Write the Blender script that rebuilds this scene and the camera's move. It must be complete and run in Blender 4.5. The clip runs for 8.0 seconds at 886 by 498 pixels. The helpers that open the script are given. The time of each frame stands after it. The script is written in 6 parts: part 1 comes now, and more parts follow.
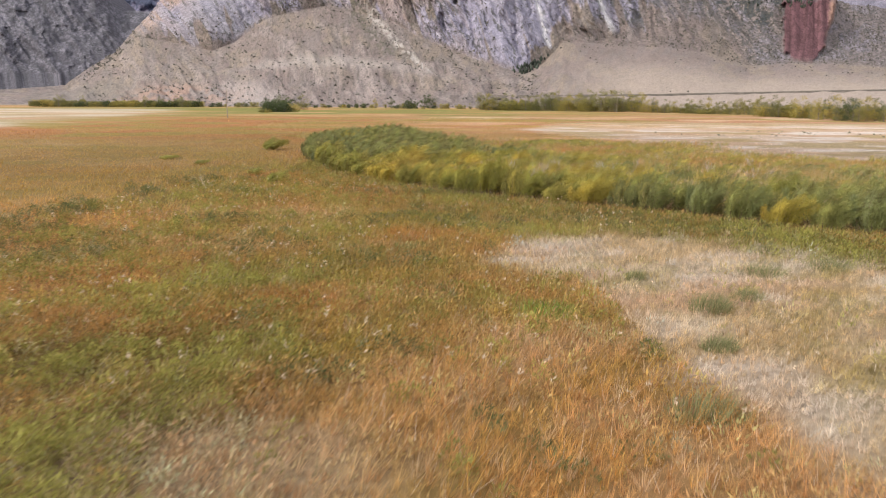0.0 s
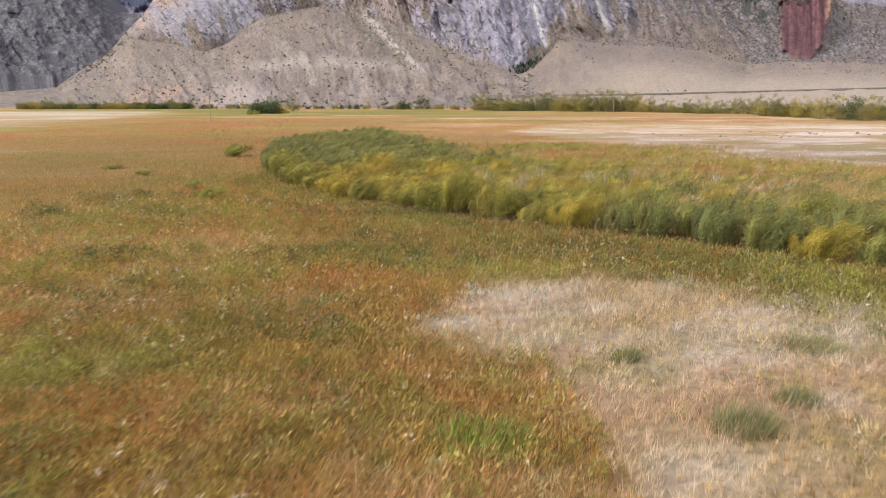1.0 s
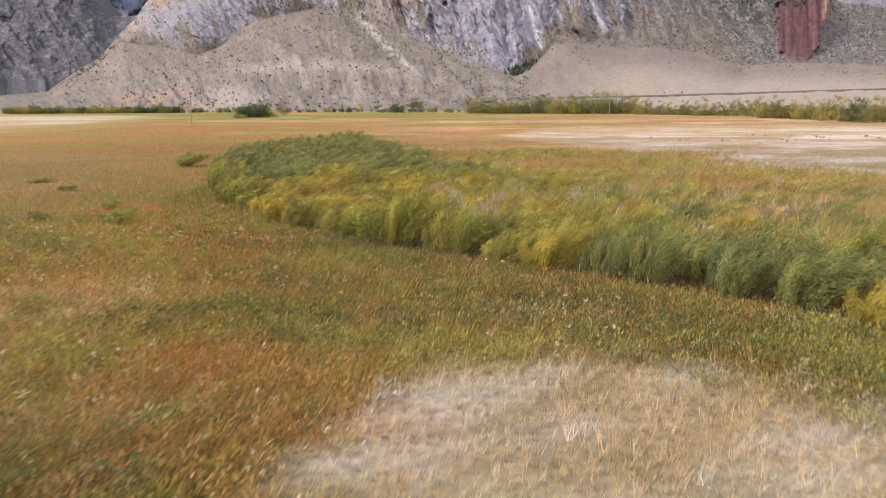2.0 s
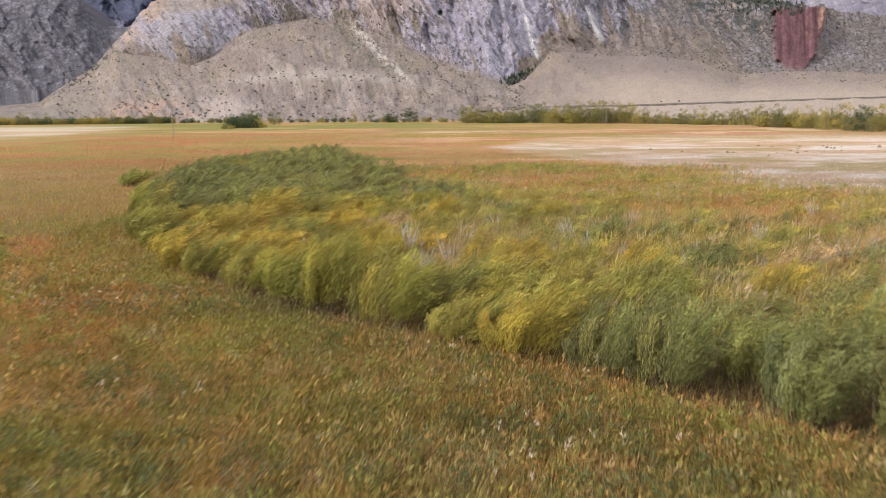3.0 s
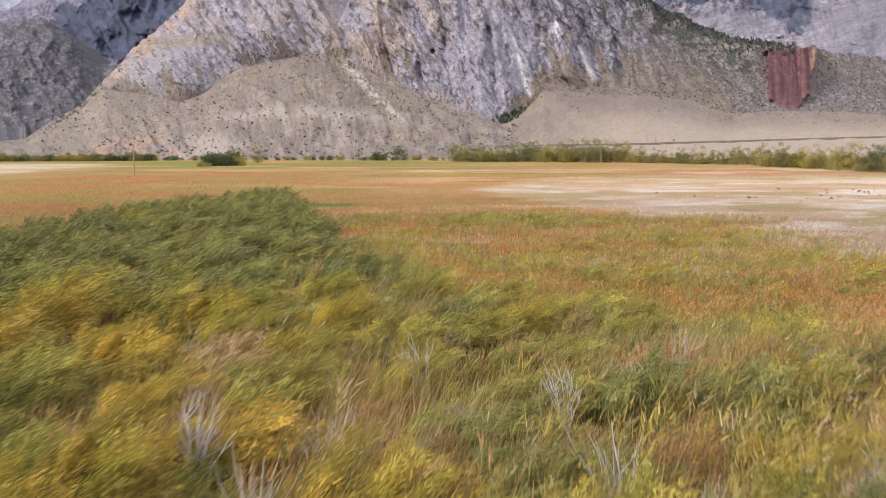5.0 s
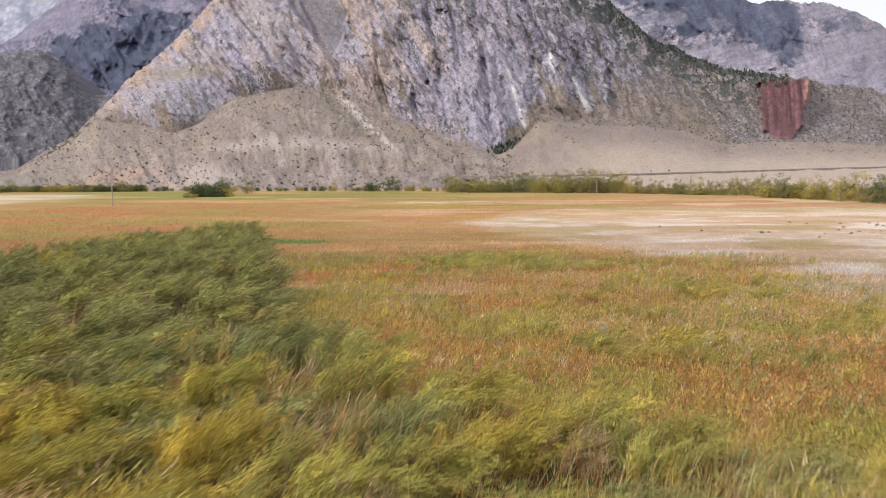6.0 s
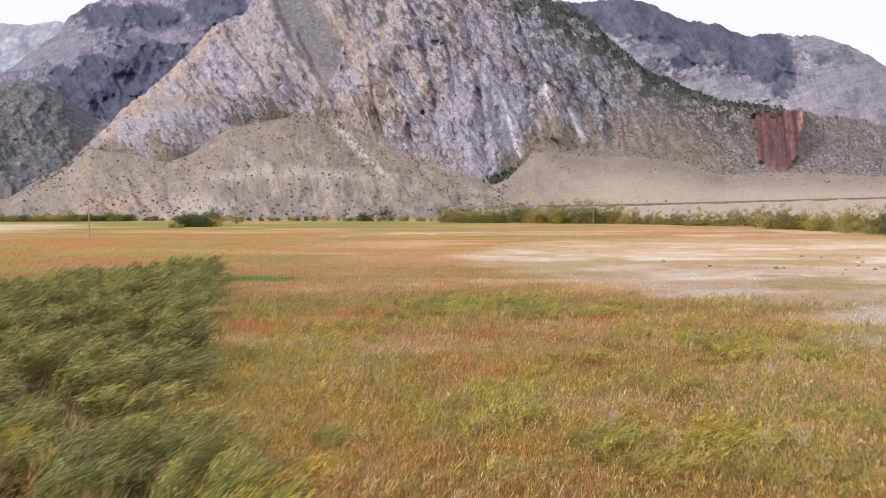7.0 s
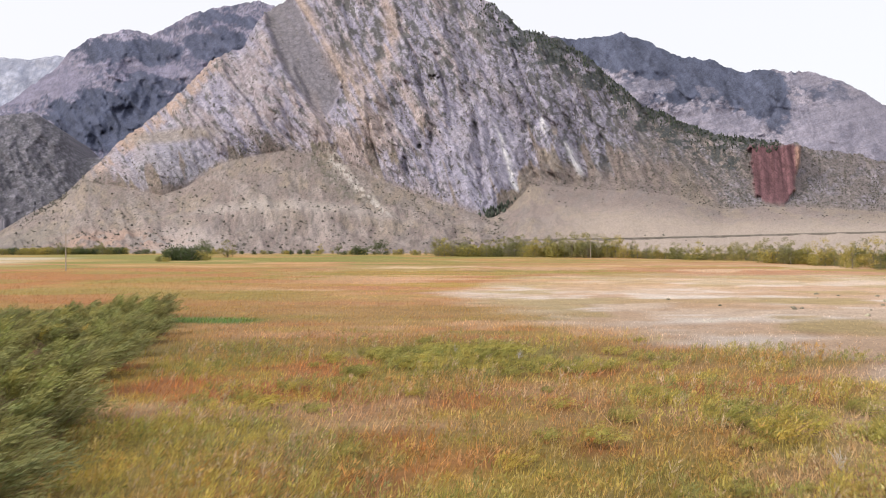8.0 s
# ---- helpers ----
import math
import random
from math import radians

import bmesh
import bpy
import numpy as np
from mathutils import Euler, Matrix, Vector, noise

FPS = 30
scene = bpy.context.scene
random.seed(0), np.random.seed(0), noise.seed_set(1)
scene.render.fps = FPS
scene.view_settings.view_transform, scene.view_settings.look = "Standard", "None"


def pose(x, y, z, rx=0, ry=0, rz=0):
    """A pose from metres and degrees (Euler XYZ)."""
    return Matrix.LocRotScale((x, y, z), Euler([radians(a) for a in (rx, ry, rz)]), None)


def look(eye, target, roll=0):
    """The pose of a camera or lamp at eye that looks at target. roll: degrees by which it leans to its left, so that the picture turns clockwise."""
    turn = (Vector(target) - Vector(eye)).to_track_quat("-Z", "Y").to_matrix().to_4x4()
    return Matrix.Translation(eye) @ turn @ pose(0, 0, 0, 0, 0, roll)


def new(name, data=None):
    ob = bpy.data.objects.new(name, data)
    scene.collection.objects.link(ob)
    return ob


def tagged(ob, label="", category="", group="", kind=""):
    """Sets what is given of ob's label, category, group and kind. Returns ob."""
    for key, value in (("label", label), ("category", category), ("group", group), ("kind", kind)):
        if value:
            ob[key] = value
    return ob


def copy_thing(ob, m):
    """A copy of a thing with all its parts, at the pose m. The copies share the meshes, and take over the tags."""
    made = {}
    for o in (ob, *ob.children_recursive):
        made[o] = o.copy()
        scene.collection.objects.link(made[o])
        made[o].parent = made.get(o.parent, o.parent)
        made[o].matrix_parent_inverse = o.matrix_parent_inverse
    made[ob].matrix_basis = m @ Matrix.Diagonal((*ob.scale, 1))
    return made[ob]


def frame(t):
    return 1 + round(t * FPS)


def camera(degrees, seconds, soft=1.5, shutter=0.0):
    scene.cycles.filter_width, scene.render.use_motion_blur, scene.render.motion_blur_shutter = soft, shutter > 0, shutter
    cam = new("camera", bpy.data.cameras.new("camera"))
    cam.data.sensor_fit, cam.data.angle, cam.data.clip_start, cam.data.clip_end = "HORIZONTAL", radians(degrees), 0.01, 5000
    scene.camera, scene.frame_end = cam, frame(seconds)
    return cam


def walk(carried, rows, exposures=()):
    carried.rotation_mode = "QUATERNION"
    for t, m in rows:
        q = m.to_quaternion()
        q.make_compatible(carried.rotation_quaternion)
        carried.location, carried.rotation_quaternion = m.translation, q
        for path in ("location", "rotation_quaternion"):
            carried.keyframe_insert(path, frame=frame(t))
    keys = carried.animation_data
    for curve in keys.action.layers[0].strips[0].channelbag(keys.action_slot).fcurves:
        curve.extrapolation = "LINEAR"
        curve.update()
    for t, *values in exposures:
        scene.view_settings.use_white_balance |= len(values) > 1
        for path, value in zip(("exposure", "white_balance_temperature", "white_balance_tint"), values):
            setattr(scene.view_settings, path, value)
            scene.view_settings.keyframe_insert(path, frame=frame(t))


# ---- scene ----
cam = camera(61.0, 8.0, soft=1.0, shutter=0.36)
PATH = [
    (0, (3.858, 5.357, 7.445), (3.753, 7.316, 7.056), 0.3),
    (0.5, (4.949, 10.379, 7.471), (4.847, 12.338, 7.083), 0.1),
    (1, (5.96, 15.396, 7.524), (5.86, 17.356, 7.136), -0.0),
    (1.5, (7.009, 20.421, 7.52), (6.912, 22.381, 7.134), -0.1),
    (3, (9.81, 36.234, 7.6), (9.723, 38.2, 7.243), -0.4),
    (3.5, (10.607, 41.656, 7.571), (10.524, 43.626, 7.234), -0.3),
    (4, (11.235, 47.106, 7.494), (11.155, 49.079, 7.177), -0.3),
    (4.5, (11.798, 52.498, 7.423), (11.722, 54.475, 7.131), -0.2),
    (6, (13.501, 67.857, 7.484), (13.441, 69.848, 7.305), -0.2),
    (6.5, (14.192, 72.783, 7.527), (14.138, 74.777, 7.388), -0.1),
    (7, (14.814, 77.527, 7.551), (14.764, 79.524, 7.451), -0.1),
    (7.5, (15.492, 82.068, 7.56), (15.445, 84.066, 7.501), -0.0),
    (8, (16.209, 86.551, 7.57), (16.166, 88.551, 7.559), 0.0),
]
walk(cam, [(t, look(eye, aim, roll)) for t, eye, aim, roll in PATH])

# ---- light ----
world = bpy.data.worlds.new("overcast_sky")
scene.world = world
world.use_nodes = True
wn, wl = world.node_tree.nodes, world.node_tree.links
wn.clear()
w_out = wn.new("ShaderNodeOutputWorld")
w_sky = wn.new("ShaderNodeTexSky")
w_sky.sky_type, w_sky.sun_disc = "NISHITA", False
w_sky.sun_elevation, w_sky.sun_rotation = radians(40), radians(-115)
w_sky.dust_density, w_sky.air_density = 4.0, 1.0
w_b1 = wn.new("ShaderNodeBackground")
w_b1.inputs["Strength"].default_value = 0.03
w_b2 = wn.new("ShaderNodeBackground")          # the even cloud cover
w_b2.inputs["Color"].default_value = (1.0, 0.985, 1.015, 1)
w_b2.inputs["Strength"].default_value = 0.80
w_add = wn.new("ShaderNodeAddShader")
wl.new(w_sky.outputs[0], w_b1.inputs["Color"])
wl.new(w_b1.outputs[0], w_add.inputs[0])
wl.new(w_b2.outputs[0], w_add.inputs[1])
wl.new(w_add.outputs[0], w_out.inputs["Surface"])

sun = new("sun", bpy.data.lights.new("sun", "SUN"))
sun.data.energy, sun.data.angle, sun.data.color = 2.3, radians(10), (1.0, 0.95, 0.88)
scene.view_settings.exposure = 0.15
sun.matrix_world = look((-90, -32, 76), (0, 0, 0))


# ---- noise and mesh helpers ----
TABLES = {}


def grain(x, y, seed=0):
    """Smooth value noise, 0 to 1."""
    if seed not in TABLES:
        TABLES[seed] = np.random.RandomState(seed + 11).rand(256, 256)
    tab = TABLES[seed]
    x, y = np.asarray(x, float), np.asarray(y, float)
    xi, yi = np.floor(x).astype(int), np.floor(y).astype(int)
    fx, fy = x - xi, y - yi
    fx, fy = fx * fx * (3 - 2 * fx), fy * fy * (3 - 2 * fy)
    x0, x1, y0, y1 = xi & 255, (xi + 1) & 255, yi & 255, (yi + 1) & 255
    return (tab[x0, y0] * (1 - fx) + tab[x1, y0] * fx) * (1 - fy) + (tab[x0, y1] * (1 - fx) + tab[x1, y1] * fx) * fy


def fbm(x, y, seed=0, octaves=4, gain=0.5):
    total, amp, norm = 0.0, 1.0, 0.0
    x, y = np.asarray(x, float), np.asarray(y, float)
    for k in range(octaves):
        total = total + amp * grain(x * 2 ** k + 17.3 * k, y * 2 ** k - 9.1 * k, seed + k)
        norm, amp = norm + amp, amp * gain
    return total / norm


def ridged(x, y, seed=0, octaves=4, gain=0.5):
    total, amp, norm = 0.0, 1.0, 0.0
    x, y = np.asarray(x, float), np.asarray(y, float)
    for k in range(octaves):
        total = total + amp * (1 - np.abs(2 * grain(x * 2 ** k + 5.7 * k, y * 2 ** k + 3.3 * k, seed + k) - 1))
        norm, amp = norm + amp, amp * gain
    return total / norm


def step(a, b, v):
    f = np.clip((v - a) / (b - a), 0, 1)
    return f * f * (3 - 2 * f)


def blob(x, y, cx, cy, rx, ry, soft=0.35):
    """1 inside an ellipse, 0 outside, with a soft rim."""
    r = np.sqrt(((x - cx) / rx) ** 2 + ((y - cy) / ry) ** 2)
    return 1 - step(1 - soft, 1 + soft, r)


def blend(col, other, w):
    w = np.asarray(w)[..., None]
    return col * (1 - w) + np.asarray(other) * w


def quick_mesh(name, co, faces, mat, tint=None, smooth=False):
    """A mesh from arrays: corners (n, 3), faces (m, 3 or 4)."""
    me = bpy.data.meshes.new(name)
    co, faces = np.asarray(co, np.float32), np.asarray(faces, np.int32)
    n, (m, k) = len(co), faces.shape
    me.vertices.add(n)
    me.vertices.foreach_set("co", co.ravel())
    me.loops.add(m * k)
    me.loops.foreach_set("vertex_index", faces.ravel())
    me.polygons.add(m)
    me.polygons.foreach_set("loop_start", np.arange(0, m * k, k, dtype=np.int32))
    if smooth:
        me.polygons.foreach_set("use_smooth", np.ones(m, bool))
    me.update(calc_edges=True)
    if tint is not None:
        layer = me.color_attributes.new("tint", "FLOAT_COLOR", "POINT")
        rgba = np.ones((n, 4), np.float32)
        rgba[:, :3] = tint
        layer.data.foreach_set("color", rgba.ravel())
    me.materials.append(mat)
    return me


def grid_faces(rows, cols):
    i = np.arange(rows - 1)[:, None] * cols + np.arange(cols - 1)[None, :]
    i = i.ravel()
    return np.stack([i, i + 1, i + cols + 1, i + cols], 1)


def part(name, me, parent, label=""):
    ob = new(name, me)
    ob.parent = parent
    return tagged(ob, label)


# ---- materials ----
def material(name, rough=0.85):
    m = bpy.data.materials.new(name)
    m.use_nodes = True
    n, l = m.node_tree.nodes, m.node_tree.links
    b = n["Principled BSDF"]
    b.inputs["Roughness"].default_value = rough
    b.inputs["Specular IOR Level"].default_value = 0.2
    return m, n, l, b


def tinted(name, scales, contrast, rough=0.9, bump=0.0, bump_dist=0.1, stretch=(1, 1, 1), island=0.0, lit=0.0):
    """Colour from the tint layer, broken up by noise at the given scales; bump; light through leaves."""
    m, n, l, b = material(name, rough)
    at = n.new("ShaderNodeAttribute")
    at.attribute_name = "tint"
    tc = n.new("ShaderNodeTexCoord")
    mp = n.new("ShaderNodeMapping")
    mp.inputs["Scale"].default_value = stretch
    l.new(tc.outputs["Object"], mp.inputs["Vector"])
    col, height = at.outputs["Color"], None
    for sc, con in zip(scales, contrast):
        t = n.new("ShaderNodeTexNoise")
        t.inputs["Scale"].default_value, t.inputs["Detail"].default_value = sc, 6
        t.inputs["Roughness"].default_value = 0.65
        l.new(mp.outputs[0], t.inputs["Vector"])
        r = n.new("ShaderNodeMapRange")
        r.inputs["From Min"].default_value, r.inputs["From Max"].default_value = 0.3, 0.7
        r.inputs["To Min"].default_value, r.inputs["To Max"].default_value = 1 - con, 1 + con
        l.new(t.outputs["Fac"], r.inputs["Value"])
        x = n.new("ShaderNodeVectorMath")
        x.operation = "SCALE"
        l.new(col, x.inputs[0])
        l.new(r.outputs[0], x.inputs["Scale"])
        col, height = x.outputs[0], t.outputs["Fac"]
    if island:
        g = n.new("ShaderNodeNewGeometry")
        r = n.new("ShaderNodeMapRange")
        r.inputs["To Min"].default_value, r.inputs["To Max"].default_value = 1 - island, 1 + island
        l.new(g.outputs["Random Per Island"], r.inputs["Value"])
        x = n.new("ShaderNodeVectorMath")
        x.operation = "SCALE"
        l.new(col, x.inputs[0])
        l.new(r.outputs[0], x.inputs["Scale"])
        col = x.outputs[0]
    l.new(col, b.inputs["Base Color"])
    if bump and height is not None:
        bp = n.new("ShaderNodeBump")
        bp.inputs["Strength"].default_value, bp.inputs["Distance"].default_value = bump, bump_dist
        l.new(height, bp.inputs["Height"])
        l.new(bp.outputs[0], b.inputs["Normal"])
    if lit:
        leafy(n, l, b, col, lit)
    return m


def leafy(n, l, b, col, share):
    tr = n.new("ShaderNodeBsdfTranslucent")
    mx = n.new("ShaderNodeMixShader")
    mx.inputs[0].default_value = share
    l.new(col, tr.inputs["Color"])
    l.new(b.outputs[0], mx.inputs[1])
    l.new(tr.outputs[0], mx.inputs[2])
    l.new(mx.outputs[0], n["Material Output"].inputs["Surface"])


def leaf_material(name, ramp, share=0.3, local=0.5, plumed=False):
    """Leaves: a ramp of colours, chosen by plant and by leaf."""
    m, n, l, b = material(name, 0.7)
    g = n.new("ShaderNodeNewGeometry")
    o = n.new("ShaderNodeObjectInfo")
    mix = n.new("ShaderNodeMix")
    mix.inputs[0].default_value = local
    l.new(o.outputs["Random"], mix.inputs[2])
    l.new(g.outputs["Random Per Island"], mix.inputs[3])
    cr = n.new("ShaderNodeValToRGB")
    e = cr.color_ramp.elements
    while len(e) < len(ramp):
        e.new(0.5)
    for k, (p, c) in enumerate(ramp):
        e[k].position, e[k].color = p, (*c, 1)
    l.new(mix.outputs[0], cr.inputs[0])
    t = n.new("ShaderNodeTexNoise")
    t.inputs["Scale"].default_value = 1.3
    tc = n.new("ShaderNodeTexCoord")
    l.new(tc.outputs["Object"], t.inputs["Vector"])
    r = n.new("ShaderNodeMapRange")
    r.inputs["From Min"].default_value, r.inputs["From Max"].default_value = 0.3, 0.7
    r.inputs["To Min"].default_value, r.inputs["To Max"].default_value = 0.75, 1.25
    l.new(t.outputs["Fac"], r.inputs["Value"])
    x = n.new("ShaderNodeVectorMath")
    x.operation = "SCALE"
    l.new(cr.outputs[0], x.inputs[0])
    l.new(r.outputs[0], x.inputs["Scale"])
    col = x.outputs[0]
    if plumed:                                  # each plume of a shrub has a shade of its own
        at = n.new("ShaderNodeAttribute")
        at.attribute_name = "tint"
        y = n.new("ShaderNodeVectorMath")
        y.operation = "MULTIPLY"
        l.new(col, y.inputs[0])
        l.new(at.outputs["Color"], y.inputs[1])
        col = y.outputs[0]
    l.new(col, b.inputs["Base Color"])
    leafy(n, l, b, col, share)
    return m


def bark_material(name, c1, c2, scale=6.0):
    m, n, l, b = material(name, 0.9)
    t = n.new("ShaderNodeTexNoise")
    t.inputs["Scale"].default_value, t.inputs["Detail"].default_value = scale, 8
    cr = n.new("ShaderNodeValToRGB")
    cr.color_ramp.elements[0].position, cr.color_ramp.elements[0].color = 0.3, (*c1, 1)
    cr.color_ramp.elements[1].position, cr.color_ramp.elements[1].color = 0.7, (*c2, 1)
    l.new(t.outputs["Fac"], cr.inputs[0])
    l.new(cr.outputs[0], b.inputs["Base Color"])
    bp = n.new("ShaderNodeBump")
    bp.inputs["Strength"].default_value = 0.4
    l.new(t.outputs["Fac"], bp.inputs["Height"])
    l.new(bp.outputs[0], b.inputs["Normal"])
    return m


M_GROUND = tinted("meadow_soil", (0.35, 3.0), (0.15, 0.35), bump=0.6, bump_dist=0.15)
M_GRASS = tinted("grass_blades", (0.8,), (0.12,), rough=0.75, island=0.32, lit=0.3)


def rocky(name, coarse, lean, relief, vary, squash, joint=0.0):
    """Bare rock and scree: tint layer with fine mottling; relief of many sizes that runs along the dip of the beds."""
    m, n, l, b = material(name, 0.92)
    at = n.new("ShaderNodeAttribute")
    at.attribute_name = "tint"
    tc = n.new("ShaderNodeTexCoord")
    mp = n.new("ShaderNodeMapping")
    mp.inputs["Rotation"].default_value = (0, radians(lean), 0)
    mp.inputs["Scale"].default_value = (1, 1, squash)
    l.new(tc.outputs["Object"], mp.inputs["Vector"])
    big = n.new("ShaderNodeTexNoise")
    big.noise_type = "RIDGED_MULTIFRACTAL"
    big.inputs["Scale"].default_value, big.inputs["Detail"].default_value, big.inputs["Roughness"].default_value = coarse, 7, 0.62
    l.new(mp.outputs[0], big.inputs["Vector"])
    fine = n.new("ShaderNodeTexNoise")
    fine.inputs["Scale"].default_value, fine.inputs["Detail"].default_value, fine.inputs["Roughness"].default_value = coarse * 6, 5, 0.7
    l.new(mp.outputs[0], fine.inputs["Vector"])
    r = n.new("ShaderNodeMapRange")
    r.inputs["From Min"].default_value, r.inputs["From Max"].default_value = 0.32, 0.68
    r.inputs["To Min"].default_value, r.inputs["To Max"].default_value = 1 - vary, 1 + vary
    l.new(fine.outputs["Fac"], r.inputs["Value"])
    x = n.new("ShaderNodeVectorMath")
    x.operation = "SCALE"
    l.new(at.outputs["Color"], x.inputs[0])
    l.new(r.outputs[0], x.inputs["Scale"])
    col = x.outputs[0]
    add = n.new("ShaderNodeMath")
    add.operation = "MULTIPLY_ADD"
    add.inputs[1].default_value = 0.35
    l.new(fine.outputs["Fac"], add.inputs[0])
    l.new(big.outputs["Fac"], add.inputs[2])
    height = add.outputs[0]
    # blocks between joints of two sizes: each with a shade of its own, shadow lines painted into the open joints
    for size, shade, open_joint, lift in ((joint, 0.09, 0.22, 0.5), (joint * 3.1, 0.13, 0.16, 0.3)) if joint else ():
        warp = n.new("ShaderNodeVectorMath")
        warp.operation = "MULTIPLY_ADD"
        warp.inputs[1].default_value = (0.8 / size,) * 3
        l.new(fine.outputs["Color"], warp.inputs[0])
        l.new(mp.outputs[0], warp.inputs[2])
        edge, cell = n.new("ShaderNodeTexVoronoi"), n.new("ShaderNodeTexVoronoi")
        edge.feature = "DISTANCE_TO_EDGE"
        for q in (edge, cell):
            q.inputs["Scale"].default_value = size
            l.new(warp.outputs[0], q.inputs["Vector"])
        sep = n.new("ShaderNodeSeparateColor")
        l.new(cell.outputs["Color"], sep.inputs[0])
        tone = n.new("ShaderNodeMapRange")
        tone.inputs["To Min"].default_value, tone.inputs["To Max"].default_value = 1 - shade, 1 + shade
        l.new(sep.outputs[0], tone.inputs["Value"])
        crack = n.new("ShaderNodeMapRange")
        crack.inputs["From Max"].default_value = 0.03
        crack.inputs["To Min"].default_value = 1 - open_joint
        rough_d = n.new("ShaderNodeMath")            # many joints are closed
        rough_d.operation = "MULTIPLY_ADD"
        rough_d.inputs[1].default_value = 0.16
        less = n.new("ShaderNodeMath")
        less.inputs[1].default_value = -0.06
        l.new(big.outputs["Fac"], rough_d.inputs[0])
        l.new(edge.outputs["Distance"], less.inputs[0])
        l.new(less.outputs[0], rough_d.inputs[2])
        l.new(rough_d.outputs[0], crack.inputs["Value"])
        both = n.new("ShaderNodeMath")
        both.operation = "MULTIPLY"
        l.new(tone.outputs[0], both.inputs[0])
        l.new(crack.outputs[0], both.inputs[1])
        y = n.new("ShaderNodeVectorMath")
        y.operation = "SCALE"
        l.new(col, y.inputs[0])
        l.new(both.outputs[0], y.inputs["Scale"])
        up = n.new("ShaderNodeMath")
        up.operation = "MULTIPLY_ADD"
        up.inputs[1].default_value = lift
        l.new(both.outputs[0], up.inputs[0])
        l.new(height, up.inputs[2])
        col, height = y.outputs[0], up.outputs[0]
    l.new(col, b.inputs["Base Color"])
    bp = n.new("ShaderNodeBump")
    bp.inputs["Strength"].default_value, bp.inputs["Distance"].default_value = 1.0, relief
    l.new(height, bp.inputs["Height"])
    l.new(bp.outputs[0], b.inputs["Normal"])
    return m


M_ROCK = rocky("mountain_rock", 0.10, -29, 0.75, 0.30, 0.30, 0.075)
M_SCREE = rocky("scree_slope", 0.09, 0, 0.9, 0.34, 1.0)
M_RIDGE = rocky("far_mountain", 0.035, -20, 1.8, 0.34, 0.6)
M_SCRUB = tinted("scrub_foliage", (0.3,), (0.2,), island=0.3)
M_WILLOW = leaf_material("willow_leaves", ((0.0, (0.24, 0.235, 0.065)), (0.45, (0.345, 0.315, 0.076)), (0.8, (0.425, 0.36, 0.08)), (1.0, (0.52, 0.39, 0.084))), 0.14, 0.5, True)
M_WILLOW_DK = leaf_material("willow_leaves_dark", ((0.0, (0.18, 0.195, 0.078)), (0.5, (0.265, 0.265, 0.092)), (1.0, (0.375, 0.35, 0.10))), 0.14, 0.55, True)
M_WILLOW_YL = leaf_material("willow_leaves_yellow", ((0.0, (0.325, 0.285, 0.066)), (0.5, (0.465, 0.365, 0.075)), (1.0, (0.62, 0.42, 0.09))), 0.25, 0.5, True)
M_WILLOW_RS = leaf_material("willow_leaves_withered", ((0.0, (0.40, 0.29, 0.12)), (0.5, (0.55, 0.39, 0.18)), (1.0, (0.64, 0.47, 0.29))), 0.25, 0.5, True)
M_LOW = leaf_material("low_shrub_leaves", ((0.0, (0.31, 0.31, 0.10)), (0.5, (0.41, 0.38, 0.11)), (1.0, (0.54, 0.44, 0.12))), 0.45, 0.5, True)
M_TREE = leaf_material("cottonwood_leaves", ((0.0, (0.15, 0.16, 0.066)), (0.35, (0.25, 0.235, 0.08)), (0.7, (0.38, 0.325, 0.09)), (1.0, (0.50, 0.385, 0.105))), 0.3, 0.25)
M_TREE_GR = leaf_material("grey_green_leaves", ((0.0, (0.16, 0.165, 0.082)), (0.5, (0.24, 0.235, 0.10)), (1.0, (0.36, 0.32, 0.11))), 0.3, 0.35)
M_TREE_DK = leaf_material("dark_tree_leaves", ((0.0, (0.075, 0.10, 0.05)), (1.0, (0.14, 0.165, 0.06))), local=0.3)
M_BARK = bark_material("grey_bark", (0.16, 0.13, 0.10), (0.34, 0.30, 0.26))
M_TWIG = bark_material("willow_stems", (0.13, 0.09, 0.06), (0.26, 0.19, 0.13))
M_DEAD = bark_material("bleached_twigs", (0.42, 0.37, 0.33), (0.66, 0.60, 0.55))
M_POLE = bark_material("weathered_pole_wood", (0.28, 0.23, 0.18), (0.45, 0.39, 0.33), 3.0)
M_CERAMIC, _n, _l, _b = material("grey_porcelain", 0.25)
_b.inputs["Base Color"].default_value = (0.35, 0.36, 0.36, 1)
M_WIRE, _n, _l, _b = material("aluminium_wire", 0.45)
_b.inputs["Base Color"].default_value, _b.inputs["Metallic"].default_value = (0.4, 0.4, 0.4, 1), 1.0


# ---- the meadow ----
# the near edge of the willow thicket
FRONT_X, FRONT_Y = (-24, -19, -15.9, -9.6, -4.6, 0.2, 6, 9.7, 13.3, 16, 18.5, 21.5, 25.5, 45), (125, 102, 91, 77.7, 69.8, 65.2, 60.8, 58.6, 55.9, 53.3, 51, 48.3, 46, 33)


